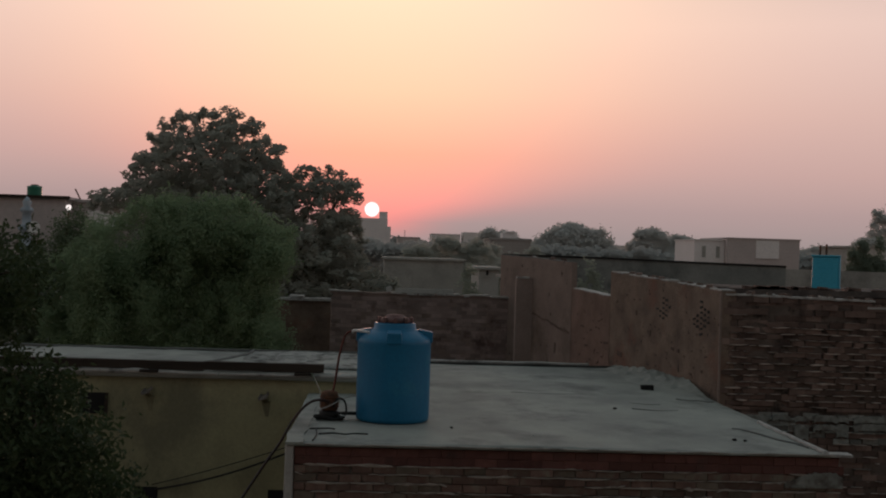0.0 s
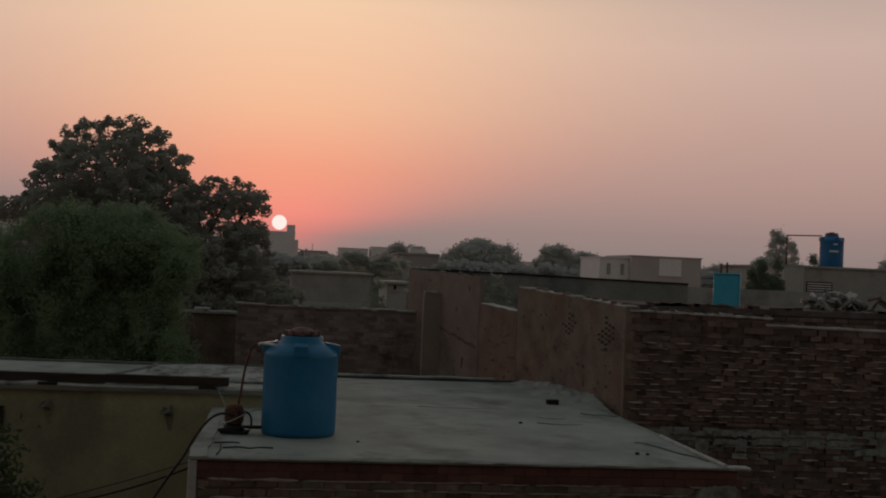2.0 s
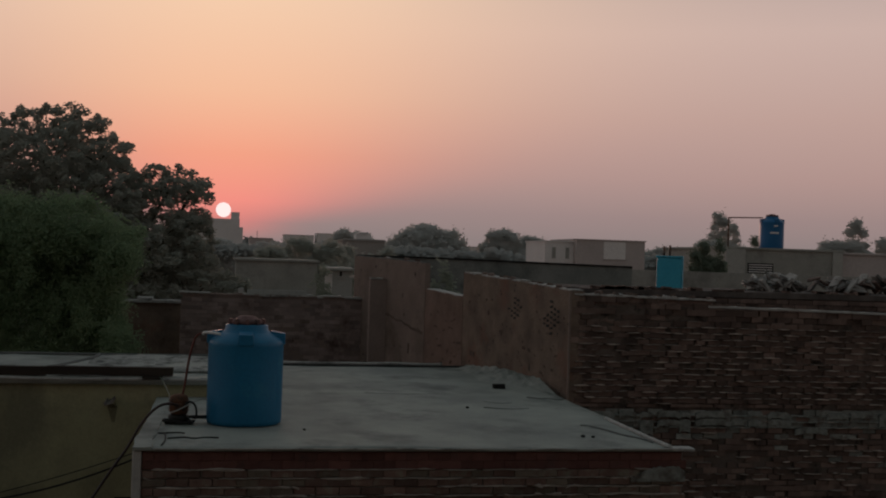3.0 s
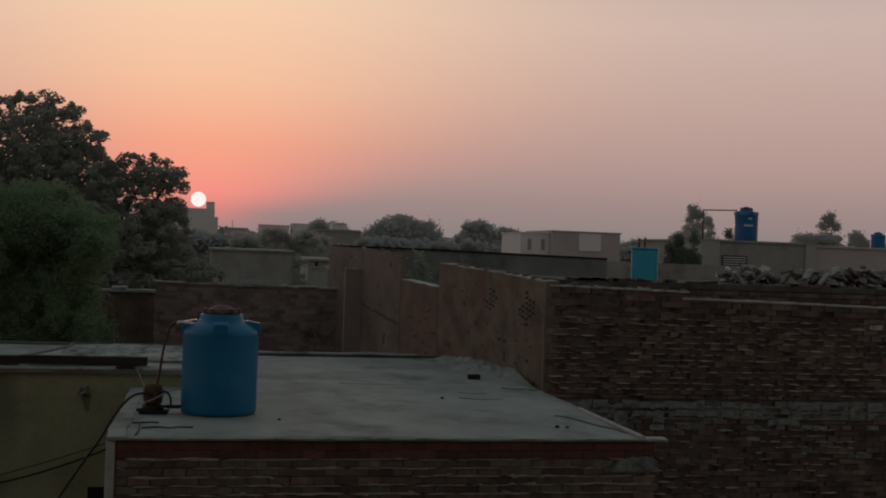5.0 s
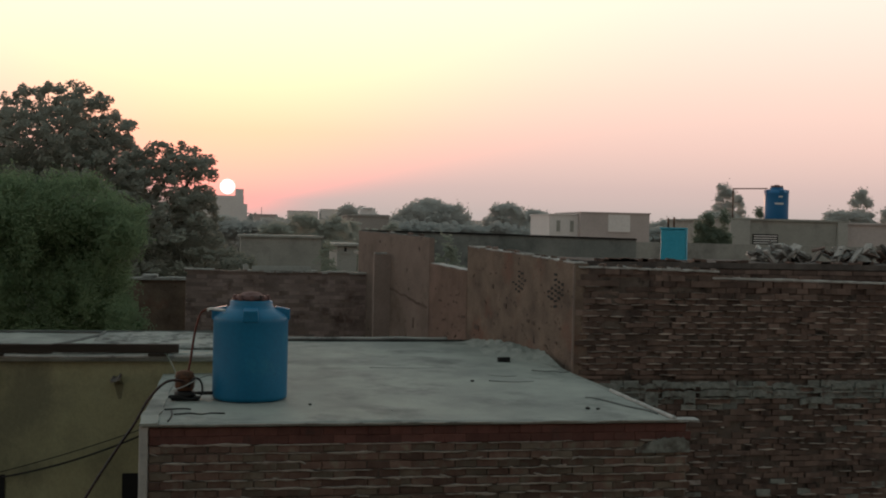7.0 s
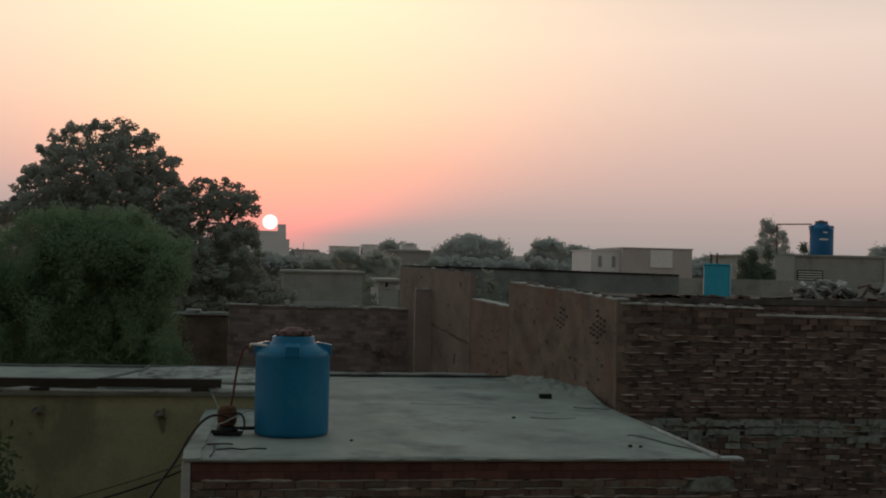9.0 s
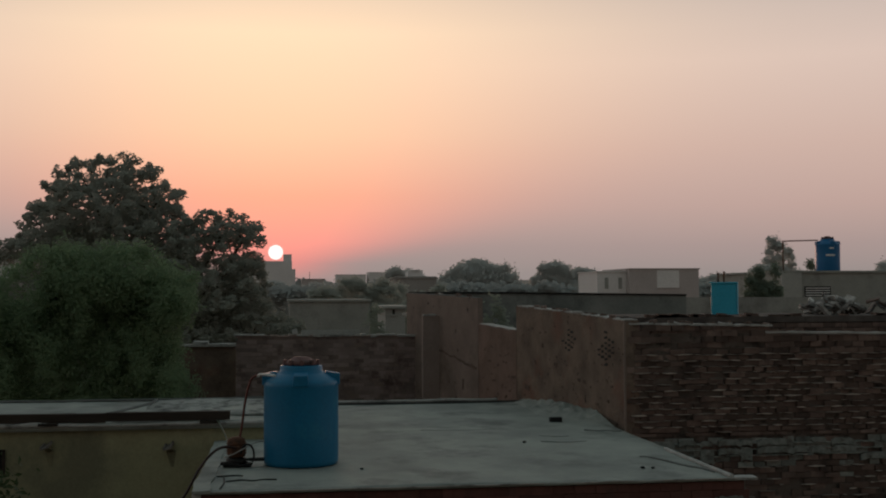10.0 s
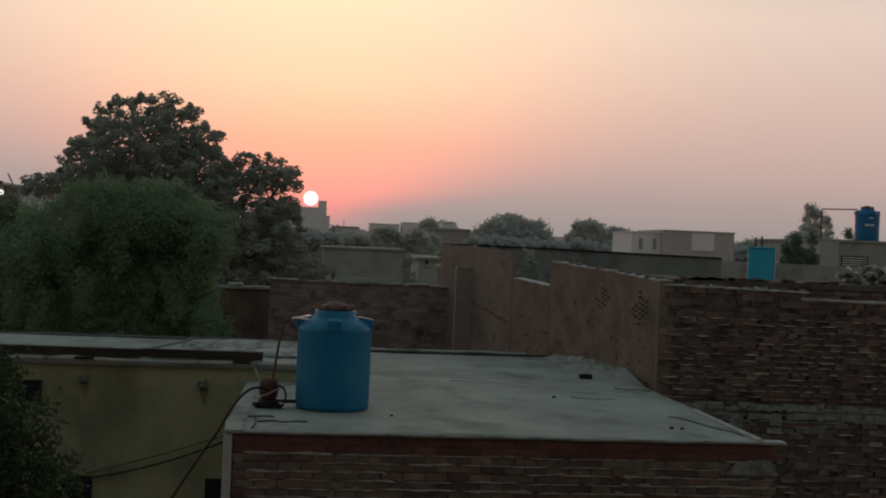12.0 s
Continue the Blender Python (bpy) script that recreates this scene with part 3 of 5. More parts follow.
    # plastered pale corner strip and a grey patch
    part("corner_strip", box(FX0 - 0.035, FX0 + 0.055, FY0 - 0.012, FY0 + 0.33, 0, ROOF_Z - 0.018, 0.018), M_KERB, h, "grey cement corner strip")
    return h


near_house = make_near_house()

# cracks and mortar traces drawn on the roof by earlier work
bm = bmesh.new()
for pts in ([(-0.62, 12.1), (-0.60, 12.5), (-0.63, 12.95)], [(-0.58, 12.55), (-0.42, 12.62), (-0.3, 12.55), (-0.2, 12.62), (-0.05, 12.6)],
            [(-0.7, 12.9), (-0.5, 12.95), (-0.42, 12.9)]):
    tube(bend([(x, y, ROOF_Z + 0.008) for x, y in pts], 4), 0.008, 5, bm)
solid("cord", bm, M_RUBBER, "thin dark cord lying on the concrete roof", "cord", smooth=True)

lump = box(4.08, 4.27, 17.45, 17.56, ROOF_Z, ROOF_Z + 0.075, 0.008, uneven=0.006)
solid("loose_brick", lump, M_DARK, "loose dark brick lying on the concrete roof", "brick")


for k, (x, y, r) in enumerate([(4.05, 12.75, 0.022), (4.16, 12.72, 0.018), (1.78, 12.75, 0.012), (3.2, 15.2, 0.02), (0.9, 13.2, 0.015)]):
    bm = bmesh.new()
    bmesh.ops.create_icosphere(bm, subdivisions=2, radius=r)
    for v in bm.verts:
        v.co = Vector((v.co.x * 1.3, v.co.y, v.co.z * 0.7)) * (1 + 0.3 * noise.noise(v.co * 60 + Vector((k, 0, 0)))) + Vector((x, y, ROOF_Z + r * 0.6))
    solid("pebble", bm, M_KERB if k == 2 else M_DARK, "small pale stone on the concrete roof" if k == 2 else "small dark lump on the concrete roof", "pebble", "pebbles on the roof", smooth=True)
# shallow cracks and raised trowel marks on the slab
for pts in ([(3.45, 15.3), (3.75, 15.15), (4.05, 15.2)], [(4.3, 13.66), (4.4, 13.6), (4.5, 13.32), (4.58, 12.95), (4.72, 12.6), (4.74, 12.35)], [(2.0, 16.8), (2.6, 16.7), (3.1, 16.75)], [(4.35, 16.45), (4.5, 16.3), (4.62, 16.32), (4.74, 16.2), (4.84, 16.22)], [(3.55, 15.9), (3.75, 15.75), (3.95, 15.78)]):
    bm = tube(bend([(x, y, ROOF_Z + 0.001) for x, y in pts], 5), 0.012 if len(pts) > 4 else 0.006, 5)
    part("crack", bm, M_DARKWALL, near_house, "dark crack in the concrete", True)


# ---- blue water tank on the roof ----
def make_water_tank(at, dia, high, body_mat, label, ribs=4, name="water_tank"):
    t = thing(name, at, label, "water tank")
    r = dia / 2
    s, u = high * 0.78, high / 1.2
    bm = lathe([(r * 0.93, 0.0), (r * 0.985, 0.012), (r, 0.05), (r, s * 0.3), (r, s * 0.6),
                (r, s - 0.06), (r * 1.012, s - 0.03), (r * 0.99, s), (r * 0.93, s + 0.030 * u), (r * 0.68, s + 0.094 * u), (r * 0.62, s + 0.104 * u),
                (r * 0.61, s + 0.115 * u), (r * 0.575, s + 0.118 * u), (r * 0.57, s + 0.168 * u), (r * 0.55, s + 0.182 * u), (r * 0.3, s + 0.186 * u)], 48)
    part("body", bm, body_mat, t, smooth=True)
    # moulded lugs round the shoulder
    for k in range(ribs):
        a = 2 * math.pi * k / ribs - math.pi / 2 - 0.03
        bm = box(-0.10 * u, 0.10 * u, r * 0.64, r * 1.04, s - 0.035 * u, s + 0.092 * u, 0.014)
        for v in bm.verts:
            if v.co.z > s:
                v.co.x *= 0.78
            if v.co.y < r * 0.75:
                v.co.z += 0.025 * u
            elif v.co.z < s:
                v.co.x *= 0.9
        bmesh.ops.rotate(bm, verts=bm.verts, cent=(0, 0, 0), matrix=Matrix.Rotation(a - math.pi / 2, 3, "Z"))
        part("lug", bm, body_mat, t)
    high_lid = s + 0.188 * u
    lid = part("lid", lathe([(r * 0.4, high_lid), (r * 0.46, high_lid + 0.002), (r * 0.47, high_lid + 0.03 * u), (r * 0.42, high_lid + 0.05 * u), (r * 0.28, high_lid + 0.058 * u),
                             (r * 0.22, high_lid + 0.088 * u), (r * 0.06, high_lid + 0.095 * u)], 32), M_LID, t, "faded reddish screw lid", True)
    for k in range(10):
        a = 2 * math.pi * k / 10
        bm = box(-0.02 * u, 0.02 * u, r * 0.40, r * 0.51, high_lid, high_lid + 0.06 * u, 0.004)
        bmesh.ops.rotate(bm, verts=bm.verts, cent=(0, 0, 0), matrix=Matrix.Rotation(a, 3, "Z"))
        part("grip", bm, M_LID, lid)
    return t


TANK = (0.228, 13.80, ROOF_Z)
tank = make_water_tank(TANK, 0.872, 1.235, M_TANK, "blue plastic water tank with a reddish lid standing on the roof")
part("outlet", tube([(-0.43, 0.0, 0.06), (-0.60, 0.0, 0.06)], 0.022, 8), M_RUBBER, tank, "black outlet pipe", True)
part("inlet", tube(bend([(-0.30, -0.22, 1.045), (-0.47, -0.1, 1.055), (-0.50, -0.06, 1.03)], 4), 0.016, 8), M_WHITE, tank, "white inlet pipe", True)


def make_pump(at):
    p = thing("water_pump", at, "small rusty electric water pump beside the tank", "pump")
    # upright rounded motor with cooling fins, sitting on its pump casing
    part("motor", lathe([(0.02, 0.10), (0.098, 0.11), (0.108, 0.15), (0.108, 0.27), (0.095, 0.315), (0.05, 0.335), (0.0, 0.338)], 24), M_RUST, p, "reddish brown motor housing", True)
    for k in range(5):
        part("fin", lathe([(0.10, 0.145 + k * 0.028), (0.118, 0.147 + k * 0.028), (0.118, 0.153 + k * 0.028), (0.10, 0.155 + k * 0.028)], 24), M_RUST, p)
    part("impeller_housing", lathe([(0.0, 0.028), (0.105, 0.03), (0.12, 0.05), (0.115, 0.09), (0.06, 0.105), (0.0, 0.106)], 22), M_RUBBER, p, "black pump casing", True)
    part("base_plate", box(-0.15, 0.17, -0.10, 0.09, 0.0, 0.027, 0.004), M_DARK, p, "dark iron base plate")
    part("terminal_box", box(-0.045, 0.045, -0.145, -0.10, 0.17, 0.24, 0.008), M_RUST, p)
    part("outlet_pipe", tube([(0.08, 0, 0.07), (0.24, 0.0, 0.075), (0.46, 0.02, 0.075)], 0.016, 8), M_RUBBER, p, smooth=True)
    # cable loops hung round it and on the roof beside it
    ring = [(0.13 + 0.075 * math.cos(a), -0.12, 0.135 + 0.125 * math.sin(a)) for a in np.linspace(-1.7, 3.0, 22)]
    part("coiled_hose", tube(ring, 0.012, 7), M_RUBBER, p, smooth=True)
    ring = [(-0.02 + 0.15 * math.cos(a), -0.12 + 0.07 * math.sin(a), 0.045 + 0.02 * math.sin(2 * a)) for a in np.linspace(0, 6.2, 26)]
    part("coiled_hose", tube(ring, 0.012, 7), M_RUBBER, p, smooth=True)
    part("tie_strap", tube(bend([(-0.13, -0.13, 0.12), (-0.02, -0.15, 0.16), (0.10, -0.12, 0.22), (0.24, -0.02, 0.275), (0.42, 0.0, 0.28)], 5), 0.008, 6), M_KERB, p, "pale cloth strap", True)
    return p


pump = make_pump((-0.52, 13.72, ROOF_Z))
solid("supply_hose", tube(bend([(-0.50, 13.70, 4.02), (-0.46, 13.72, 4.25), (-0.42, 13.76, 4.55), (-0.36, 13.78, 4.78), (-0.29, 13.75, 4.84), (-0.22, 13.75, 4.85)], 6), 0.014, 8), M_HOSE,
      "thin red hose rising from the pump to the tank", "hose", smooth=True)
solid("black_hose", tube(bend([(-0.45, 13.66, 3.98), (-0.62, 13.5, 4.05), (-0.76, 13.4, 4.01), (-0.91, 13.3, 3.84), (-1.03, 13.1, 3.62), (-1.15, 12.9, 3.45), (-1.27, 12.7, 3.27), (-1.42, 12.4, 3.03),
      (-1.7, 12.0, 2.5), (-2.1, 11.5, 1.2), (-2.2, 11.4, -0.02)], 6), 0.016, 8), M_HOSE_DARK, "dark reddish rubber hose hanging over the roof edge", "hose", smooth=True)
solid("thin_cable", tube(bend([(-0.60, 13.72, 4.02), (-0.68, 14.6, 4.03), (-0.80, 15.6, 4.06), (-0.87, 16.0, 4.09)], 5), 0.009, 6), M_CABLE,
      "thin dull green cable from the pump to the timber beam", "cable", smooth=True)


# ---- the yellow house ----
YZ = 4.07


def make_yellow_house():
    h = thing("yellow_house", (0, 0, 0), "yellow limewashed house with a flat grey roof", "house")
    part("wall", box(-9.5, 0.28, 16.12, 16.36, 0, YZ - 0.10), M_YELLOW, h, "yellow limewashed wall")
    part("wall", box(-9.5, -9.26, 16.365, 19.1, 0, YZ - 0.10), M_YELLOW, h)
    part("wall", box(0.04, 0.28, 16.365, 19.1, 0, YZ - 0.10), M_YELLOW, h)
    part("wall", box(-9.255, 0.035, 18.9, 19.1, 0, YZ - 0.10), M_YELLOW, h)
    part("roof", slab(-9.55, 0.33, 16.04, 19.35, YZ - 0.095, YZ, (60, 22), 0.012, 6), M_ROOF, h, "grey concrete roof slab", True)
    part("edge_lip", slab(-9.5, 0.32, 16.02, 16.12, YZ - 0.045, YZ + 0.002, (120, 2), 0.014, 8), M_KERB, h, "pale chipped roof lip", True)
    # rough mortar bed on the roof
    bm = slab(-2.0, 0.2, 16.7, 19.2, YZ, YZ + 0.02, (24, 24), 0.02, 12)
    part("mortar_bed", bm, M_PATCH, h, "rough mottled mortar patch on the roof", True)
    part("mortar_bed", tube(bend([(x, 19.25 + 0.05 * noise.noise((x, 2, 2)), YZ + 0.02 + 0.02 * noise.noise((x * 2, 0, 9))) for x in np.linspace(-8, 0.2, 16)], 3), 0.024, 6), M_DARKWALL, h, smooth=True)
    part("roof_seam", tube(bend([(-2.9, 16.3, YZ + 0.012), (-2.4, 17.3, YZ + 0.012), (-2.05, 18.6, YZ + 0.012), (-2.0, 19.2, YZ + 0.02)], 4), 0.03, 6), M_DARKWALL, h, smooth=True)
    # small window
    w = part("window", box(-3.99, -3.68, 16.10, 16.118, 3.45, 3.74, 0.004), M_DARK, h, "small dark window opening")
    part("window_frame", box(-4.03, -3.99, 16.085, 16.119, 3.42, 3.74, 0.004), M_TIMBER, w)
    part("window_frame", box(-3.68, -3.64, 16.085, 16.119, 3.42, 3.74, 0.004), M_TIMBER, w)
    # rain spouts: a short concrete channel each
    for x, z in ((-3.08, 3.80), (-1.49, 3.76), (-4.70, 3.83)):
        sp = box(-0.075, 0.075, -0.24, 0.03, 0.03, 0.052, 0.006)
        box(-0.075, -0.05, -0.24, 0.03, 0.054, 0.085, 0.004, sp)
        box(0.05, 0.075, -0.24, 0.03, 0.054, 0.085, 0.004, sp)
        place = pose(x, 16.12, z - 0.03, 14, -16, -12) @ Matrix.Diagonal((0.75, 0.75, 0.75, 1))
        sp.transform(place)
        part("rain_spout", sp, M_MORTAR_PALE, h, "short pale cement rain spout")
        # bracket in the same dark tone, for the spout's shaded underside
        br = box(-0.05, 0.05, -0.16, 0.0, -0.09, 0.028, 0.004)
        for v in br.verts:
            if v.co.z < 0:
                v.co.y = min(0.0, v.co.y + 0.12)
        br.transform(place)
        part("bracket", br, M_SPOUT_SHADE, h, "dark cement bracket under the spout")
        # dark patch paints both the smear and the shade below the spout
        st = box(x - 0.06, x + 0.07, 16.114, 16.118, z - 0.30, z - 0.08, 0.001)
        for v in st.verts:
            if v.co.z < z - 0.2:
                v.co.x = x + 0.02 + (v.co.x - x) * 0.35
        part("stain", st, M_SPOUT_SHADE, h, "dark smear with painted shade below the spout")
    # dark doorways low on the wall
    part("doorway", box(-3.25, -2.93, 16.10, 16.118, 1.2, 2.46, 0.004), M_DARK, h, "dark doorway")
    part("doorway", box(-1.42, -1.2, 16.10, 16.118, 1.2, 2.45, 0.004), M_DARK, h, "dark doorway")
    return h


make_yellow_house()
beam = bmesh.new()
pts = [(x, 16.10 + 0.03 * noise.noise((x * 0.7, 0, 4)), YZ + 0.078 + 0.012 * noise.noise((x * 0.8, 2, 0))) for x in np.linspace(-8.5, -0.7, 20)]
for a, b in zip(pts, pts[1:]):
    # depth also takes in the shadow under the beam
    box(a[0], b[0], a[1] - 0.06, a[1] + 0.06, a[2] - 0.06, a[2] + 0.056, 0, beam, 0.004)
solid("timber_beam", beam, M_TIMBER, "long dark timber beam lying along the roof edge", "beam")
solid("wood_block", box(-3.2, -2.95, 15.97, 16.06, YZ - 0.02, YZ + 0.016, 0.006), M_TIMBER, "short dark wooden block under the beam", "block")
solid("wood_block", box(-1.1, -0.84, 15.97, 16.06, YZ - 0.02, YZ + 0.016, 0.006), M_TIMBER, "short dark wooden block under the beam", "block")
solid("sagging_wire", tube(sag((-2.95, 16.05, 2.44), (-0.9, 15.9, 3.12), 0.08, 12), 0.014, 6), M_RUBBER, "dark wire sagging across the yellow wall", "wire", smooth=True)
solid("sagging_wire", tube(sag((-3.0, 16.06, 2.50), (-0.9, 15.95, 3.17), 0.03, 12), 0.007, 6), M_RUBBER, "thin wire sagging across the yellow wall", "wire", smooth=True)


def wall_run(name, p, q, z0, tops, thick, mat, parent, label="", steps=28, rag=0.02, seed=0, hang=0.0):
    """An upright wall from p to q with a ragged top that follows tops (0..1, height)."""
    a, b = Vector((*p, 0)), Vector((*q, 0))
    d = (b - a).normalized()
    nrm = Vector((-d.y, d.x, 0)) * thick
    bm = bmesh.new()
    cols = []
    for i in range(steps + 1):
        t = i / steps
        z = float(np.interp(t, [k for k, _ in tops], [k for _, k in tops])) + rag * (noise.noise((t * 14, seed, 0)) + 0.6 * noise.noise((t * 45, seed, 2)))
        if hang:
            z0 = z - hang
        c = a.lerp(b, t)
        w = 0.0 if hang else 0.012 * noise.noise((t * 6, seed, 5))
        mid = z0 + (z - z0) * 0.6
        cols.append([bm.verts.new(v) for v in ((c.x, c.y, z0), (c.x + nrm.normalized().x * w, c.y, mid), (c.x, c.y, z), (c.x + nrm.x, c.y + nrm.y, z), (c.x + nrm.x, c.y + nrm.y, z0))])
    for s, t in zip(cols, cols[1:]):
        for k in range(5):
            bm.faces.new((s[k], t[k], t[(k + 1) % 5], s[(k + 1) % 5]))
    bm.faces.new(cols[0])
    bm.faces.new(cols[-1][::-1])
    bmesh.ops.recalc_face_normals(bm, faces=bm.faces)
    return part(name, bm, mat, parent, label)


# ---- the big brick wall and the house behind it ----
RY = 17.0


def right_top(x):
    return 5.335 - 0.02 * (x - 5.15) if x < 7.5 else 5.19 - 0.018 * (x - 7.5)


def make_right_house():
    h = thing("unplastered_house", (0, 0, 0), "unplastered old red brick house with a rubble-strewn roof", "house")
    core = bmesh.new()
    for a, b in ((5.2, 7.5), (7.5, 15.0)):
        box(a, b, RY + 0.045, RY + 0.24, 0, right_top(7.4 if a < 6 else 15.0) - 0.125, 0, core)
    part("wall", core, M_OLDCORE, h, "old wall core of mortar")
    wall_run("coping", (5.2, RY + 0.005), (7.49, RY + 0.005), 0, [(0, right_top(5.2)), (1, right_top(7.49))], 0.24, M_KERB, h, "thin pale mortar coping", 60, 0.012, 41, 0.028)
    wall_run("coping", (7.37, RY - 0.004), (15.0, RY - 0.004), 0, [(0, right_top(7.51)), (1, right_top(15.0))], 0.24, M_KERB, h, "thin pale mortar coping", 120, 0.012, 42, 0.03)
    part("wall", box(5.25, 7.45, RY + 0.06, RY + 0.235, right_top(7.49) - 0.12, right_top(7.49) - 0.03), M_OLD, h)
    part("wall", box(7.52, 15.0, RY + 0.06, RY + 0.235, right_top(15.0) - 0.12, right_top(15.0) - 0.032), M_OLD, h)
    # set-back upper block whose roof carries the rubble
    part("upper_wall", box(6.1, 22.0, 19.5, 19.73, 3.0, 5.255, 0.01), M_MORTAR, h, "dark brick edge of the upper roof")
    part("roof", slab(6.1, 22.0, 19.46, 22.4, 5.26, 5.36, (60, 12), 0.012, 21), M_MORTAR, h, "dark weathered roof")
    part("roof", slab(5.3, 22.0, RY + 0.245, 19.495, 4.5, 4.6, (20, 10), 0.012, 22), M_DARKWALL, h)
    rng = random.Random(19)
    edge = []
    for x, z, f, row in brick_slots(6.12, 15.2, 4.80, 5.25):
        edge.append((x, 19.47 - rng.uniform(-0.01, 0.02), 19.53, z, BRICK_L * f, BRICK_H, rng.uniform(-0.03, 0.03)))
    for k in range(34):
        edge.append((6.2 + rng.random() ** 1.4 * 6.5, 19.49, 19.49 + rng.uniform(0.08, 0.2), 5.345, rng.uniform(0.08, 0.26), rng.uniform(0.03, 0.075), rng.uniform(-0.12, 0.12)))
    tagged(part("edge_bricks", join_boxes("edge_bricks", edge), M_OLD_JOINED, h, "broken brown bricks along the roof edge"), kind="stuff")
    part("wall", box(21.7, 22.0, 19.74, 22.3, 0, 5.25), M_OLD, h)
    part("wall", box(6.1, 21.69, 22.1, 22.3, 0, 5.25), M_OLD, h)
    return h


right_house = make_right_house()

# small cyan tank box on the upper roof
cy = thing("cyan_tank", (8.39, 21.25, 5.35), "square cyan painted water tank on the brick roof", "water tank", turn=-25)
bm = box(-0.235, 0.235, -0.2, 0.2, 0.0, 0.60, 0.02)
part("body", bm, M_CYAN, cy)
part("rim", box(-0.255, 0.255, -0.22, 0.22, 0.602, 0.635, 0.01), M_CYAN, cy, "paler cyan rim")
part("side_flange", box(0.237, 0.255, -0.17, 0.17, 0.0, 0.6, 0.004), M_CYAN, cy)
part("pipe", tube([(-0.11, 0, 0.64), (-0.11, 0, 0.82)], 0.018, 8), M_RUST, cy, "thin iron pipe", True)
part("pipe", tube([(0.0, 0, 0.64), (0.0, 0, 0.84)], 0.018, 8), M_RUST, cy, "thin iron pipe", True)

# rubble on the upper roof
rng = random.Random(5)
rub = []
for k in range(9):
    random.seed(50 + k)
    ln, w, tck = rng.uniform(0.14, 0.40), rng.uniform(0.10, 0.2), rng.uniform(0.03, 0.05)
    rub.append(mesh_of(box(-ln / 2, ln / 2, -w / 2, w / 2, -tck / 2, tck / 2, 0.006, uneven=0.012), "rubble_slab"))
    rub[-1].materials.append(M_RUBBLE if k not in (4, 7) else M_OLD)
for k in range(210):
    x = rng.uniform(10.05, 10.9) if k % 3 == 0 else rng.uniform(11.4, 14.8) if k % 9 else rng.uniform(10.9, 11.3)
    heap = 0.32 * math.sin(math.pi * (x - 9.95) / 1.05) if x < 11.0 else 0.06 + (0.28 if x > 11.3 else 0.0) * (0.75 + 0.25 * math.sin(x * 4.0))
    y = rng.uniform(20.6, 21.4)
    hh = heap * (1 - abs(y - 21) / 1.2)
    ob = new("rubble_slab", rub[k % 9])
    ob.matrix_basis = pose(x, y, 5.39 + rng.random() ** 0.7 * max(0.02, hh), rng.uniform(-25, 25), rng.choice((-1, 1, 1)) * rng.uniform(5, 55), rng.uniform(-30, 30))
    tagged(ob, "broken concrete slab in a heap on the roof" if k % 9 not in (4, 7) else "broken brick piece in a heap on the roof", "rubble", "rubble on the roof")


# ---- plastered walls running back from the corner ----
pl = thing("plastered_wall", (0, 0, 0), "ruined brown mud-plastered wall with a ragged top", "wall")
C0, C1 = (5.13, 17.0), (3.42, 26.4)          # the line of the walls that run back


def on_line(t):
    return (C0[0] + (C1[0] - C0[0]) * t, C0[1] + (C1[1] - C0[1]) * t)


wall_run("wall", on_line(0.46), on_line(0.0), 0, [(0, 5.55), (0.12, 5.53), (0.5, 5.46), (1, 5.37)], 0.24, M_PLASTER, pl, "brown plaster wall nearest the corner", 90, 0.034, 1)
wall_run("wall", on_line(0.68), on_line(0.462), 0, [(0, 5.165), (0.5, 5.13), (1, 5.09)], 0.24, M_PLASTER3, pl, "lower broken stretch of reddish wall", 14, 0.015, 2)
wall_run("wall", (2.93, 27.45), on_line(0.682), 0, [(0, 5.80), (0.5, 5.75), (1, 5.69)], 0.11, M_PLASTER2, pl, "taller pale brown wall", 16, 0.015, 3)
part("pier", box(3.07, 3.46, 25.45, 25.68, 0, 5.29, 0.01, uneven=0.008), M_PIER, pl, "pale pinkish plastered pier")
part("coping", slab(3.09, 3.36, 25.43, 25.7, 5.291, 5.325, (8, 3), 0.012, 33), M_KERB, pl, "broken pale mortar cap")
# pale mortar left along the ragged tops
for t0, t1, z0, z1, sd in ((0.455, 0.40, 5.565, 5.545, 51), (0.37, 0.25, 5.53, 5.49, 52), (0.23, 0.20, 5.485, 5.475, 53), (0.16, 0.06, 5.455, 5.405, 54), (0.04, 0.0, 5.40, 5.385, 55), (0.67, 0.47, 5.18, 5.10, 56)):
    wall_run("coping", on_line(t0), on_line(t1), 0, [(0, z0), (1, z1)], 0.22, M_KERB, pl, "broken pale mortar coping", 10, 0.012, sd, 0.022)
wall_run("coping", (2.95, 27.43), on_line(0.69), 0, [(0, 5.815), (0.5, 5.765), (1, 5.70)], 0.10, M_DARKWALL, pl, "dark stained coping", 16, 0.01, 57, 0.03)


wall_run("corner_edge", (5.118, 16.99), (5.15, 16.99), 3.3, [(0, 5.33), (1, 5.35)], 0.03, M_PLASTER2, pl, "pale chipped corner edge", 3, 0.01, 58)

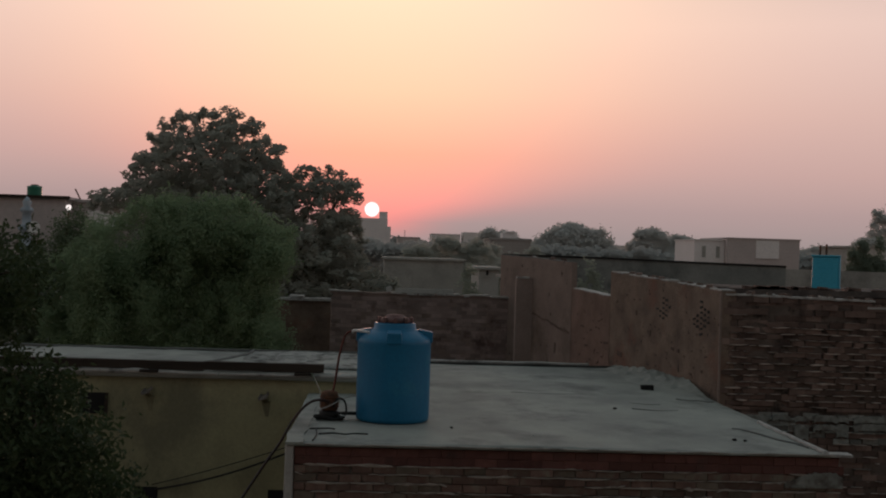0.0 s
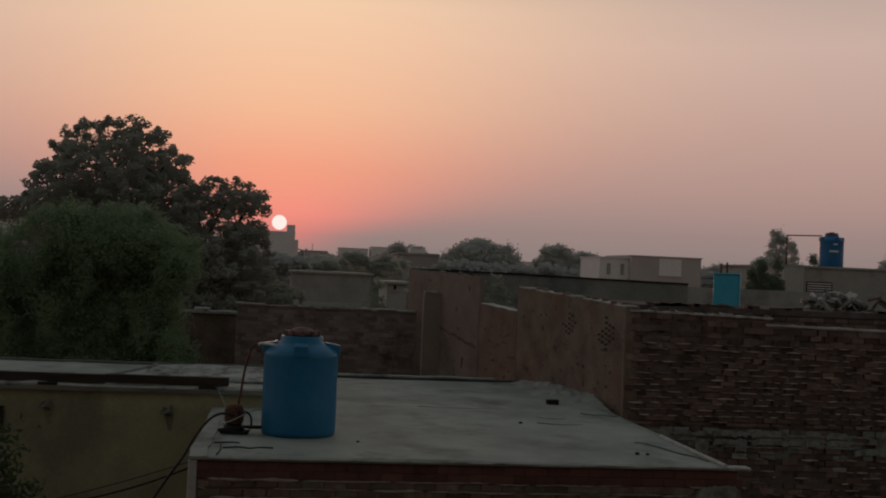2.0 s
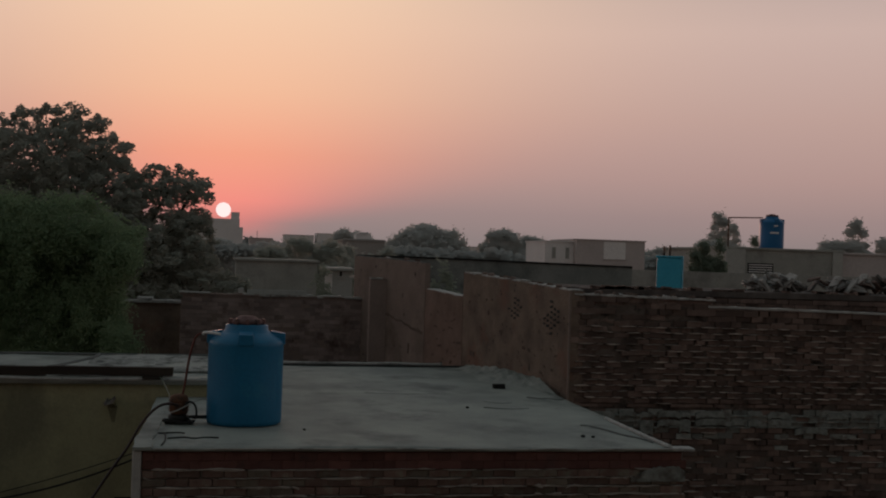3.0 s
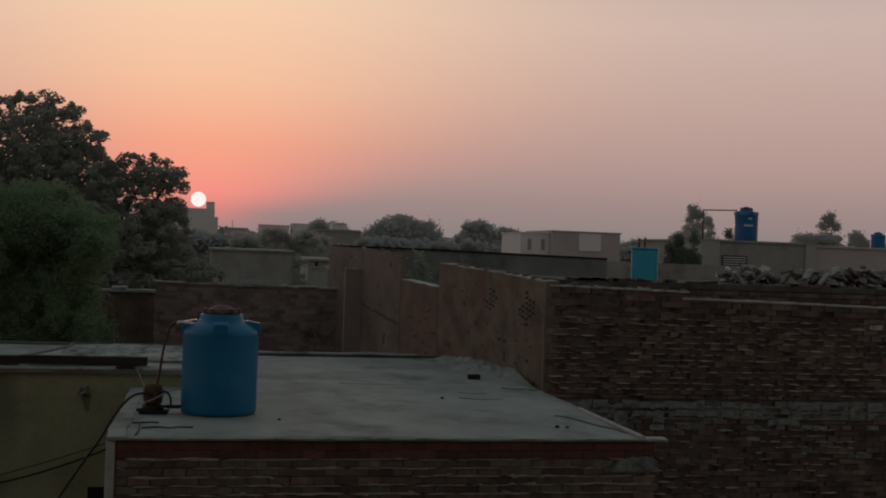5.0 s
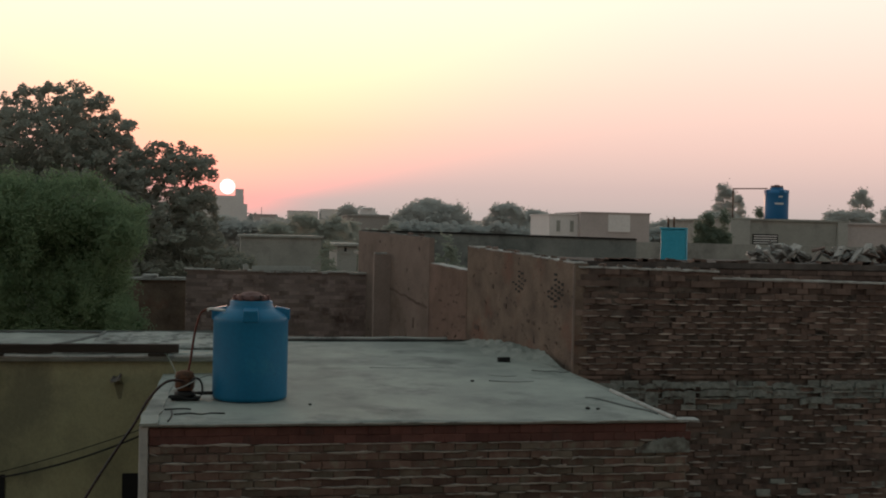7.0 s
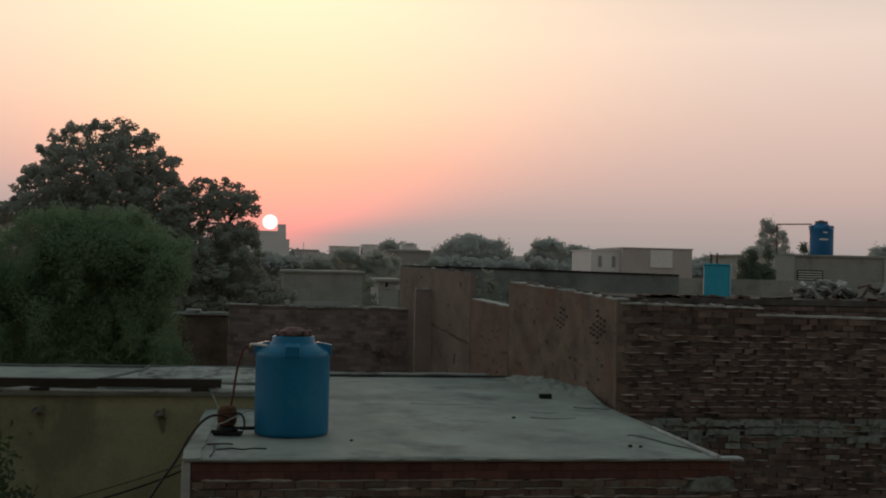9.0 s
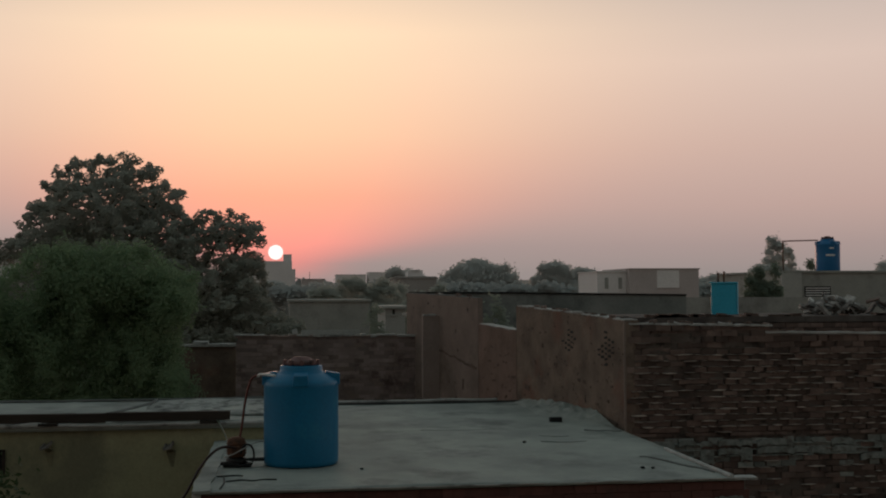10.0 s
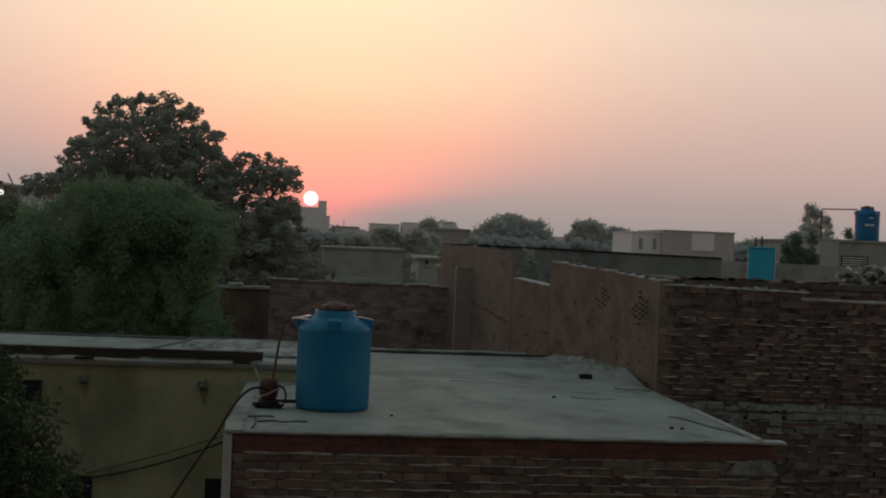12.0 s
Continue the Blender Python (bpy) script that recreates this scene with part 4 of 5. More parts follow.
# broken bits of brick and mortar left on the wall tops
rngt = random.Random(31)
BITS = []
for k in range(6):
    random.seed(400 + k)
    ln = rngt.uniform(0.07, 0.16)
    BITS.append(mesh_of(box(-ln / 2, ln / 2, -0.05, 0.05, 0, rngt.uniform(0.03, 0.06), 0.006, uneven=0.012), "broken_brick"))
    BITS[-1].materials.append((M_MORTAR, M_PIT, M_KERB, M_OLD, M_MORTAR, M_PIT)[k])
for k in range(44):
    if k < 20:
        t = rngt.uniform(0.01, 0.45)
        (x, y), z = on_line(t), float(np.interp(t, [0, 0.23, 0.40, 0.46], [5.37, 5.46, 5.53, 5.55])) - 0.01
        x += 0.1
    elif k < 38:
        x, y = 5.3 + rngt.random() ** 1.5 * 3.2, RY + rngt.uniform(0.06, 0.18)
        z = right_top(x) - 0.012
    else:
        t = rngt.uniform(0.69, 1.0)
        (x, y), z = on_line(t), float(np.interp(t, [0.682, 1.0], [5.69, 5.78])) - 0.01
        x += 0.1
    ob = new("broken_brick", BITS[rngt.randrange(6)])
    ob.matrix_basis = pose(x, y, z, rngt.uniform(-8, 8), rngt.uniform(-12, 12), rngt.uniform(0, 180))
    ob.parent = right_house if 20 <= k < 38 else pl

# lattice holes in the nearest stretch: raised dark blocks, inner shade as colour
dline = Vector((C1[0] - C0[0], C1[1] - C0[1], 0)).normalized()
rngl = random.Random(3)
lat = bmesh.new()


def wall_mark(bm, c, along, w, h, proud=0.012, lean=0.0):
    """A small dark block let into the wall face at c."""
    o = bmesh.ops.create_cube(bm, size=1.0)["verts"]
    m = Matrix.Translation(c) @ Matrix.Rotation(math.atan2(along.y, along.x), 4, "Z") @ Matrix.Rotation(lean, 4, "Y") @ Matrix.Diagonal((w, proud * 2, h, 1))
    for v in o:
        v.co = m @ v.co


for cx, cz, w, hgt in ((0.066, 4.92, 3, 6), (0.212, 5.0, 2, 5)):
    for i in range(-w, w + 1):
        for k in range(-hgt, hgt + 1):
            if (i + k) % 2 or abs(i) / w + abs(k) / hgt > 1.1 or rngl.random() < 0.12:
                continue
            wall_mark(lat, Vector((*on_line(cx), cz - i * 0.012)) + dline * i * 0.12 + Vector((0, 0, k * 0.042)), dline, 0.082 * rngl.uniform(0.65, 1.2), 0.037 * rngl.uniform(0.6, 1.15), 0.010, rngl.uniform(-0.2, 0.2))
part("lattice", lat, M_GAP_BLACK, pl, "dark blocks painted as the holes of a brick lattice")
# knocked holes drawn as dark blocks, the larger first; their shade is the colour
marks = bmesh.new()
for t, z, w, h in ((0.477, 4.21, 0.2, 0.05), (0.405, 4.07, 0.22, 0.09), (0.171, 4.36, 0.10, 0.05), (0.150, 4.345, 0.08, 0.05), (0.269, 4.55, 0.07, 0.09), (0.33, 4.86, 0.05, 0.08), (0.06, 4.1, 0.06, 0.04), (0.10, 4.02, 0.10, 0.035)):
    wall_mark(marks, Vector((*on_line(t), z)), dline, w, h, 0.012, rngl.uniform(-0.4, 0.4))
for k in range(46):
    t, z = rngl.uniform(0.01, 0.45), 3.7 + rngl.random() ** 1.3 * 1.55
    wall_mark(marks, Vector((*on_line(t), z)), dline, rngl.uniform(0.02, 0.075), rngl.uniform(0.012, 0.035), 0.009, rngl.uniform(-0.5, 0.5))
for k in range(24):
    t, z = rngl.uniform(0.47, 0.66), 3.7 + rngl.random() ** 1.4 * 1.1
    wall_mark(marks, Vector((*on_line(t), z)), dline, rngl.uniform(0.03, 0.12), rngl.uniform(0.012, 0.04), 0.009, rngl.uniform(-0.5, 0.5))
part("pit", marks, M_PIT, pl, "dark blocks painted as pits where the plaster has fallen")
# a long dark crack and a slot in the taller stretch
fa, fb = Vector((2.93, 27.45, 0)), Vector((*on_line(0.682), 0))
fd = (fb - fa).normalized()
crack = bmesh.new()
for k in range(26):
    u = k / 25
    c = fa.lerp(fb, 0.449 + 0.52 * u) + Vector((0, 0, 4.57 - 0.32 * u + 0.05 * noise.noise((u * 7, 1, 1))))
    wall_mark(crack, c, fd, 0.11, 0.015 + 0.05 * abs(noise.noise((u * 9, 4, 1))) + 0.03 * u, 0.006, 0.14 + rngl.uniform(-0.15, 0.15))
wall_mark(crack, fa.lerp(fb, 0.815) + Vector((0, 0, 3.88)), fd, 0.06, 0.22, 0.012, 0.1)
part("crack", crack, M_CRACK, pl, "dark diagonal crack")

# brick wall across, behind the near roof
bw = thing("boundary_wall", (0, 0, 0), "dull brown brick boundary wall behind the concrete roof", "wall")
part("wall", box(-1.02, 3.14, 26.936, 27.22, 0, 4.80), M_DUSTY, bw, "mortar core")
items = []
rngb = random.Random(11)
for x, z, f, row in brick_slots(-1.05, 3.17, 3.10, 4.80):
    d = rngb.uniform(-0.008, 0.012)
    items.append((x, 26.93 - d, 27.02, z, BRICK_L * f * 1.03, BRICK_H * (rngb.uniform(1.1, 1.22) if rngb.random() < 0.65 else 1.0), rngb.uniform(-0.02, 0.02)))
tagged(part("bricks", join_boxes("bricks", items), M_DUSTY_JOINED, bw), kind="stuff")
wall_run("coping", (-1.08, 26.92), (3.2, 26.92), 4.79, [(0, 4.845), (1, 4.81)], 0.30, M_DUSTY, bw, "dull brick coping", 60, 0.022, 7)
rngq = random.Random(15)
x = -1.1
while x < 3.1:
    ln = rngq.uniform(0.12, 0.7)
    if rngq.random() < 0.85:
        zc = 4.865 - 0.009 * (x + 1.1) + rngq.uniform(-0.01, 0.015)
        wall_run("coping", (x, 26.9), (min(3.2, x + ln), 26.9), 0, [(0, zc), (1, zc + rngq.uniform(-0.012, 0.012))], 0.33, M_KERB, bw, "broken pale mortar coping", 8, 0.012, rngq.randrange(99), rngq.uniform(0.03, 0.06))
    x += ln + rngq.uniform(0.01, 0.12)
solid("concrete_slab", box(0.42, 1.78, 27.0, 27.2, 4.84, 4.945, 0.012, uneven=0.01), M_GREYPALE, "long pale concrete slab lying on the boundary wall", "slab")
solid("stone_block", box(0.22, 0.34, 26.98, 27.1, 4.86, 4.98, 0.02, uneven=0.01), M_KERB, "small pale block on the boundary wall", "block")
lw = thing("low_wall", (0, 0, 0), "low dark brick wall with a pale slab on top", "wall")
part("wall", box(-2.6, -1.1, 28.0, 28.22, 0, 4.55), M_PLASTER, lw)
part("coping", slab(-2.65, -1.08, 27.93, 28.3, 4.552, 4.61, (14, 3), 0.008, 31), M_KERB, lw, "pale coping slab")
solid("loose_slab", box(-2.1, -1.75, 27.98, 28.2, 4.615, 4.68, 0.015, uneven=0.01), M_KERB, "pale stone block lying on the low wall", "block")


# ---- houses in the middle distance ----
def make_house(at_x0, at_x1, y, depth, top, mat, label, windows=(), parapet=0.0, name="house", group="", roof_over=0.12):
    cx = (at_x0 + at_x1) / 2
    h = thing(name, (cx, y, 0), label, "house", group)
    w = (at_x1 - at_x0) / 2
    part("wall", box(-w, w, 0, depth, 0, top - 0.12), mat, h)
    part("roof", box(-w - roof_over, w + roof_over, -roof_over, depth + roof_over, top - 0.12, top, 0.02), mat, h, "flat concrete roof")
    if parapet:
        part("parapet", box(-w, w, 0.0, 0.2, top, top + parapet, 0.02), mat, h)
    for x0, x1, z0, z1, m in windows:
        wn = part("window", box(x0 - cx, x1 - cx, -0.03, 0.02, z0, z1), m, h, "dark window" if m is M_DARK else "pale panel")
        part("window_sill", box(x0 - cx - 0.08, x1 - cx + 0.08, -0.1, -0.035, z0 - 0.08, z0), mat, wn)
    return h


# long dark parapet at eye level and what stands behind
lp = thing("long_dark_building", (0, 0, 0), "long low building with dark weathered cement walls", "building")
wall_run("wall", (3.75, 34.0), (12.2, 34.0), 0, [(0, 5.80), (0.3, 5.79), (1, 5.70)], 0.3, M_LONGWALL, lp, "dark weathered parapet", 40, 0.012, 13)
wall_run("coping", (3.72, 33.96), (12.2, 33.96), 0, [(0, 5.84), (0.3, 5.83), (1, 5.74)], 0.36, M_DARK, lp, "dark slab edge", 40, 0.006, 16, 0.05)
wall_run("wall", (12.2, 34.01), (28.0, 34.01), 0, [(0, 5.64), (0.3, 5.63), (1, 5.60)], 0.3, M_GREYWALL, lp, "grey cement parapet", 30, 0.012, 14)
part("wall", box(27.7, 28.0, 34.32, 42, 0, 5.5), M_GREYWALL, lp)
part("wall", box(3.95, 4.25, 34.32, 36, 0, 5.5), M_DARKWALL, lp)
part("roof", slab(4.3, 27.69, 34.32, 42, 5.0, 5.1, (20, 8), 0.02, 15), M_GREYWALL, lp)

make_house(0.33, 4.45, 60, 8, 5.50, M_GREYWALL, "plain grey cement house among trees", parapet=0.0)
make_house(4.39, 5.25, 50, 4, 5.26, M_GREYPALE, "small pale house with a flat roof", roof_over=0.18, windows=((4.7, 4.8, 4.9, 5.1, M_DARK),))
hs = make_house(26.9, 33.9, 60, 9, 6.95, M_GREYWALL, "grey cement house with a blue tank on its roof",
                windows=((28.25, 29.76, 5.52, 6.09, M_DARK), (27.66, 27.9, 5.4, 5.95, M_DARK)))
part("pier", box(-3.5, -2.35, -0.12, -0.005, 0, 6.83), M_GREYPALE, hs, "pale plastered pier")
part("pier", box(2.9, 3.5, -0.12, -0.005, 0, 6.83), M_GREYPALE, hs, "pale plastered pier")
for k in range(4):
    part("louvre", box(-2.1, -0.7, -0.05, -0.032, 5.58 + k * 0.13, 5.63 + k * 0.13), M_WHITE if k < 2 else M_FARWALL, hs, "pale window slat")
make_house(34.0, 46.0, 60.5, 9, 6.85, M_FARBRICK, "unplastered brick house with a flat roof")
bt = make_water_tank((30.12, 61.0, 6.95), 1.32, 1.92, M_TANK_FAR, "tall dark blue plastic water tank on a house roof")
part("label_bar", box(-0.42, 0.1, -0.665, -0.64, 0.82, 0.92, 0.01), M_WHITE, bt, "worn white lettering bar")
part("label_bar", box(-0.2, 0.05, -0.665, -0.64, 1.22, 1.30, 0.01), M_WHITE, bt, "worn white lettering bar")
pf = thing("pipe_frame", (27.5, 61.0, 6.95), "thin iron pipe frame leading to the tank", "pipe")
part("post", tube([(0, 0, 0), (0, 0, 1.68)], 0.04, 8), M_RUST, pf, smooth=True)
part("crossbar", tube([(0, 0, 1.66), (2.05, 0, 1.72)], 0.035, 8), M_RUST, pf, smooth=True)
make_water_tank((39.1, 62.0, 6.85), 0.85, 0.95, M_TANK_FAR, "small dark blue water tank on a brick house")

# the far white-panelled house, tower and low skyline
# haze over this skyline is painted in the wall colours
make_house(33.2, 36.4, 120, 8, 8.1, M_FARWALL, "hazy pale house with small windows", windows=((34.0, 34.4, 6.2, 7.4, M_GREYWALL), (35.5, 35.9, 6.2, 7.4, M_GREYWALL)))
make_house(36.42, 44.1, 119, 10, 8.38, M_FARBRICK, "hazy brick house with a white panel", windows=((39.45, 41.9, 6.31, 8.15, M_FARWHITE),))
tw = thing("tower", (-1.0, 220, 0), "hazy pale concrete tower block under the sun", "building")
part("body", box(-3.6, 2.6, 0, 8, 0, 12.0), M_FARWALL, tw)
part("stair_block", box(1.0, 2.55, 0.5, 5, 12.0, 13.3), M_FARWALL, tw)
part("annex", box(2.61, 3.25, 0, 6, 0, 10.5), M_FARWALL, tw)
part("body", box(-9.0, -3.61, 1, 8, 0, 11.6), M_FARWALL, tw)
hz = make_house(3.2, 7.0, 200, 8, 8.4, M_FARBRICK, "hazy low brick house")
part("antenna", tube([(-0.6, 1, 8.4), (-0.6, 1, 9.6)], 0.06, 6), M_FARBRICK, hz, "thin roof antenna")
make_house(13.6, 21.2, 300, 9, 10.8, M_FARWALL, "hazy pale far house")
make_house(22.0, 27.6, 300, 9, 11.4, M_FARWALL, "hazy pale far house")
hb = make_house(12.5, 17.2, 130, 8, 7.6, M_HOUSEHAZE, "haze-tinted brown house among trees", parapet=0.12)
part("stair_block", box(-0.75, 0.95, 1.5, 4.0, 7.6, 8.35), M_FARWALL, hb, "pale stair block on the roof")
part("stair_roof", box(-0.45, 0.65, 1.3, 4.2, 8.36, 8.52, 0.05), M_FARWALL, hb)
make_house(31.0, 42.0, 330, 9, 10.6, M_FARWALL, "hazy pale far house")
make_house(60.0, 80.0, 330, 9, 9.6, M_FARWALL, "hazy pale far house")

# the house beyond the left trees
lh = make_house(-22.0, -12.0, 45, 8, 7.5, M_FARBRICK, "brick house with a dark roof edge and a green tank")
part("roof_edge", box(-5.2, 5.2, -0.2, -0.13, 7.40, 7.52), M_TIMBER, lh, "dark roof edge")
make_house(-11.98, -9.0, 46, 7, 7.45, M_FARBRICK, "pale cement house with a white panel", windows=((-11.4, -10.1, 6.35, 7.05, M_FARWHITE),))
make_water_tank((-13.3, 45.4, 7.5), 0.55, 0.45, M_GREEN, "small dark green water tank on the brick house")
mn = thing("turned_column", (-13.0, 43.5, 0), "pale blue turned column like a small minaret", "column")
part("shaft", lathe([(0.24, 0), (0.22, 5.4), (0.34, 5.5), (0.34, 5.62), (0.2, 5.7), (0.19, 6.1), (0.30, 6.18), (0.30, 6.3), (0.16, 6.4), (0.16, 6.8), (0.24, 6.86),
                     (0.22, 6.95), (0.12, 7.05), (0.17, 7.2), (0.03, 7.4)], 20), M_TURQ, mn, smooth=True)
dish = thing("satellite_dish", (-12.66, 43.3, 5.2), "small pale satellite dish", "dish")
bm = lathe([(0.02, 0.0), (0.16, 0.03), (0.24, 0.08), (0.235, 0.09), (0.15, 0.045), (0.02, 0.02)], 20)
bmesh.ops.rotate(bm, verts=bm.verts, cent=(0, 0, 0), matrix=Matrix.Rotation(radians(80), 3, "X"))
bmesh.ops.translate(bm, verts=bm.verts, vec=(0, 0, 1.05))
part("bowl", bm, M_WHITE, dish, smooth=True)
part("mast", tube([(0, 0.05, -5.2), (0, 0.05, 1.05)], 0.025, 6), M_RUST, dish)
lampt = thing("globe_lamp", (-11.62, 44.0, 0), "small white globe lamp on a thin pole", "lamp")
part("pole", tube([(0, 0, 0), (0, 0, 6.98)], 0.03, 6), M_RUST, lampt)
part("globe", lathe([(0.03, 6.96), (0.09, 7.0), (0.11, 7.07), (0.08, 7.14), (0.02, 7.17)], 16), M_LAMP, lampt, "white lit globe", True)
an = thing("antenna", (-11.85, 46.2, 7.45), "short dark antenna pole leaning on the roof", "antenna")
part("pole", tube([(0.1, 0, 0), (-0.12, 0, 0.42)], 0.03, 6), M_RUST, an)


# ---- trees ----
# the big dark tree before the sunset
tree("dark_tree", (-4.6, 38, 0), [
    (-1.15, 0, 8.22, 1.95, 2.1, 1.80), (0.32, 0.3, 8.45, 0.98, 1.5, 1.35), (-2.35, 0, 7.5, 1.3, 1.7, 1.1), (-0.2, 0, 6.6, 2.6, 2.4, 2.0), (2.6, 0, 7.65, 0.92, 1.2, 0.88), (3.3, 0.1, 7.6, 0.62, 0.8, 0.65),
    (3.25, 0.2, 6.4, 0.72, 1.0, 0.95), (2.0, 0, 5.6, 2.1, 2.0, 1.6), (-2.7, 0, 5.7, 1.3, 1.6, 1.0), (3.4, 0, 4.2, 1.9, 1.8, 1.2), (0, 0, 4.4, 3.6, 2.4, 1.6), (-1.0, 0, 2.9, 4.0, 2.4, 1.3), (1.2, 0.2, 7.1, 0.7, 1.1, 0.85), (-3.25, 0, 7.0, 0.6, 0.7, 0.5), (3.1, 0, 5.3, 0.9, 1.0, 0.7), (-0.55, 0, 9.55, 0.8, 1.0, 0.7), (-4.1, 0, 7.05, 0.55, 0.6, 0.42)],
    "large dark broad-leaved tree against the sunset", L_DARK, 0.13, 165, 0.15, 12, 0.28, 0.6, shell=0.45, inner=0.4, tufts=(75, 0.20, 85), body=0.85, airy=(1, 4, 5, 13, 15, 16), calm=0.72)
# the lighter feathery tree in front of it, built of many drooping plumes
rngf = random.Random(23)
plumes = [(0.1, 0, 5.45, 1.25, 0.9, 0.9), (0.3, 0, 4.7, 1.85, 1.1, 1.15), (-1.2, 0, 4.9, 1.05, 0.9, 0.85), (1.4, 0, 4.4, 0.9, 0.9, 0.95), (0, 0, 3.5, 2.6, 1.2, 1.2)]
for k in range(60):
    a = rngf.uniform(-1.0, 1.0)
    hz = 6.45 + rngf.uniform(-0.25, 0.22) - 1.15 * abs(a - 0.1) ** 1.6 - rngf.random() ** 1.3 * 2.3
    plumes.append((a * 2.2 + 0.1, rngf.uniform(-1.3, 0.3), hz, rngf.uniform(0.16, 0.36), rngf.uniform(0.2, 0.4), rngf.uniform(0.3, 0.62)))
for k in range(46):
    a = rngf.uniform(-0.85, 1.0)
    plumes.append((a * 2.2, rngf.uniform(-1.2, 0.2), 6.45 - 0.75 * abs(a - 0.15) ** 2.4 - rngf.random() * 0.7, rngf.uniform(0.2, 0.4), rngf.uniform(0.25, 0.4), rngf.uniform(0.25, 0.5)))
for k in range(44):
    a = rngf.uniform(-0.95, 1.05)
    plumes.append((a * 2.25, rngf.uniform(-1.0, 0.1), 6.66 - 0.8 * abs(a - 0.15) ** 2.4 + rngf.uniform(-0.16, 0.14), rngf.uniform(0.09, 0.17), 0.15, rngf.uniform(0.10, 0.24)))
for k in range(22):
    u = rngf.random()
    plumes.append((-1.9 - 0.85 * u, rngf.uniform(-0.6, 0.5), 5.5 - 0.35 * u - rngf.random() ** 1.2 * 2.0, rngf.uniform(0.18, 0.36), rngf.uniform(0.2, 0.4), rngf.uniform(0.3, 0.55)))
tree("feathery_tree", (-4.2, 25, 0), plumes, "soft green feathery tree behind the yellow house", L_LIGHT, 0.08, 420, 0.085, 8, 0.14, 0.36, shell=0.3, inner=0.5, limbs=False, calm=0.62)
# darker trees that fill in beside it
tree("dark_green_tree", (-6.9, 26.2, 0), [
    (0.05, 0, 5.8, 0.42, 0.5, 0.85), (-0.2, 0, 5.0, 0.8, 0.8, 0.9), (-1.2, 0.2, 4.6, 1.2, 0.9, 1.0), (0.7, 0, 4.7, 0.8, 0.8, 0.9), (-0.3, 0, 3.6, 1.8, 1.0, 1.0), (-1.9, 0, 5.1, 0.5, 0.6, 0.6), (1.2, 0.2, 3.4, 1.2, 0.9, 0.9)],
    "dense dark green tree beside the yellow house", L_DEEP, 0.09, 380, 0.10, 31, 0.12, 0.45, shell=0.4, inner=0.45)
# foliage close by
tree("near_bush", (-2.9, 7.0, 0), [
    (0.55, 0, 5.55, 0.45, 0.5, 0.33), (0.2, 0.1, 5.35, 0.6, 0.5, 0.38), (0.72, 0, 4.95, 0.40, 0.5, 0.16), (0.95, -0.1, 4.66, 0.42, 0.5, 0.34), (1.15, 0, 4.25, 0.36, 0.45, 0.4), (0.6, 0, 4.3, 0.7, 0.6, 0.6),
    (0.5, 0, 3.4, 0.9, 0.7, 0.6)],
    "dense dark leafy tree standing close by", L_NEAR, 0.05, 1150, 0.045, 14, 0.07, 0.45, shell=0.5, inner=0.35)


# haze on the skyline trees is only the pale colour of their leaves
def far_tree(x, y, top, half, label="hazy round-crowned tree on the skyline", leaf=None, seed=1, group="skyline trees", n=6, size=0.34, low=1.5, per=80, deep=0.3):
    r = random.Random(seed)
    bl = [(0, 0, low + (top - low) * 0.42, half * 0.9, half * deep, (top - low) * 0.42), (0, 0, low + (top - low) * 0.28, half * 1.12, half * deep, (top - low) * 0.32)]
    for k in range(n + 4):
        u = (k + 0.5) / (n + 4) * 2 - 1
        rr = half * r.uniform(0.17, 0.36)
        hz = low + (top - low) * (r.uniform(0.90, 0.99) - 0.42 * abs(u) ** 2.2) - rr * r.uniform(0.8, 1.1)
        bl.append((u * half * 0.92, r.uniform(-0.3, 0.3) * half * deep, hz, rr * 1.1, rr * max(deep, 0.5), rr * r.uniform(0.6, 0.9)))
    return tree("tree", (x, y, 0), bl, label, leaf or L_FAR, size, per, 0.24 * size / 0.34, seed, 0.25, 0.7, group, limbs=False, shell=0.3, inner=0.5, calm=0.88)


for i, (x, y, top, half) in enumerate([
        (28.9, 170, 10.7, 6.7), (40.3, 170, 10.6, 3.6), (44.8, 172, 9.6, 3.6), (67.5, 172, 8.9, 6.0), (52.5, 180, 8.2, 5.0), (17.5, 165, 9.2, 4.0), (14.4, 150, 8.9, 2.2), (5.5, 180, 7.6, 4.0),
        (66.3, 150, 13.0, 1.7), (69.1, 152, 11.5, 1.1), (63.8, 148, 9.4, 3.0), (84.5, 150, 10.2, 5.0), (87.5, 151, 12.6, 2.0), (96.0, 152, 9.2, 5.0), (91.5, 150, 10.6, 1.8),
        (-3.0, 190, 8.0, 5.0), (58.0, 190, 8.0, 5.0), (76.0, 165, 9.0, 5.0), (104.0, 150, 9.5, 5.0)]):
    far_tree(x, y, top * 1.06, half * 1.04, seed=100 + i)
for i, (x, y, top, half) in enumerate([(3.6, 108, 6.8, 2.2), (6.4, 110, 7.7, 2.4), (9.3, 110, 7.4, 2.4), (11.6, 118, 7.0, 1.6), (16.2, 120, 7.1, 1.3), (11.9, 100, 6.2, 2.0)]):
    far_tree(x, y, top, half, "haze-tinted green tree among the houses", L_FARMID, 140 + i, "trees among the houses", size=0.26, per=60)
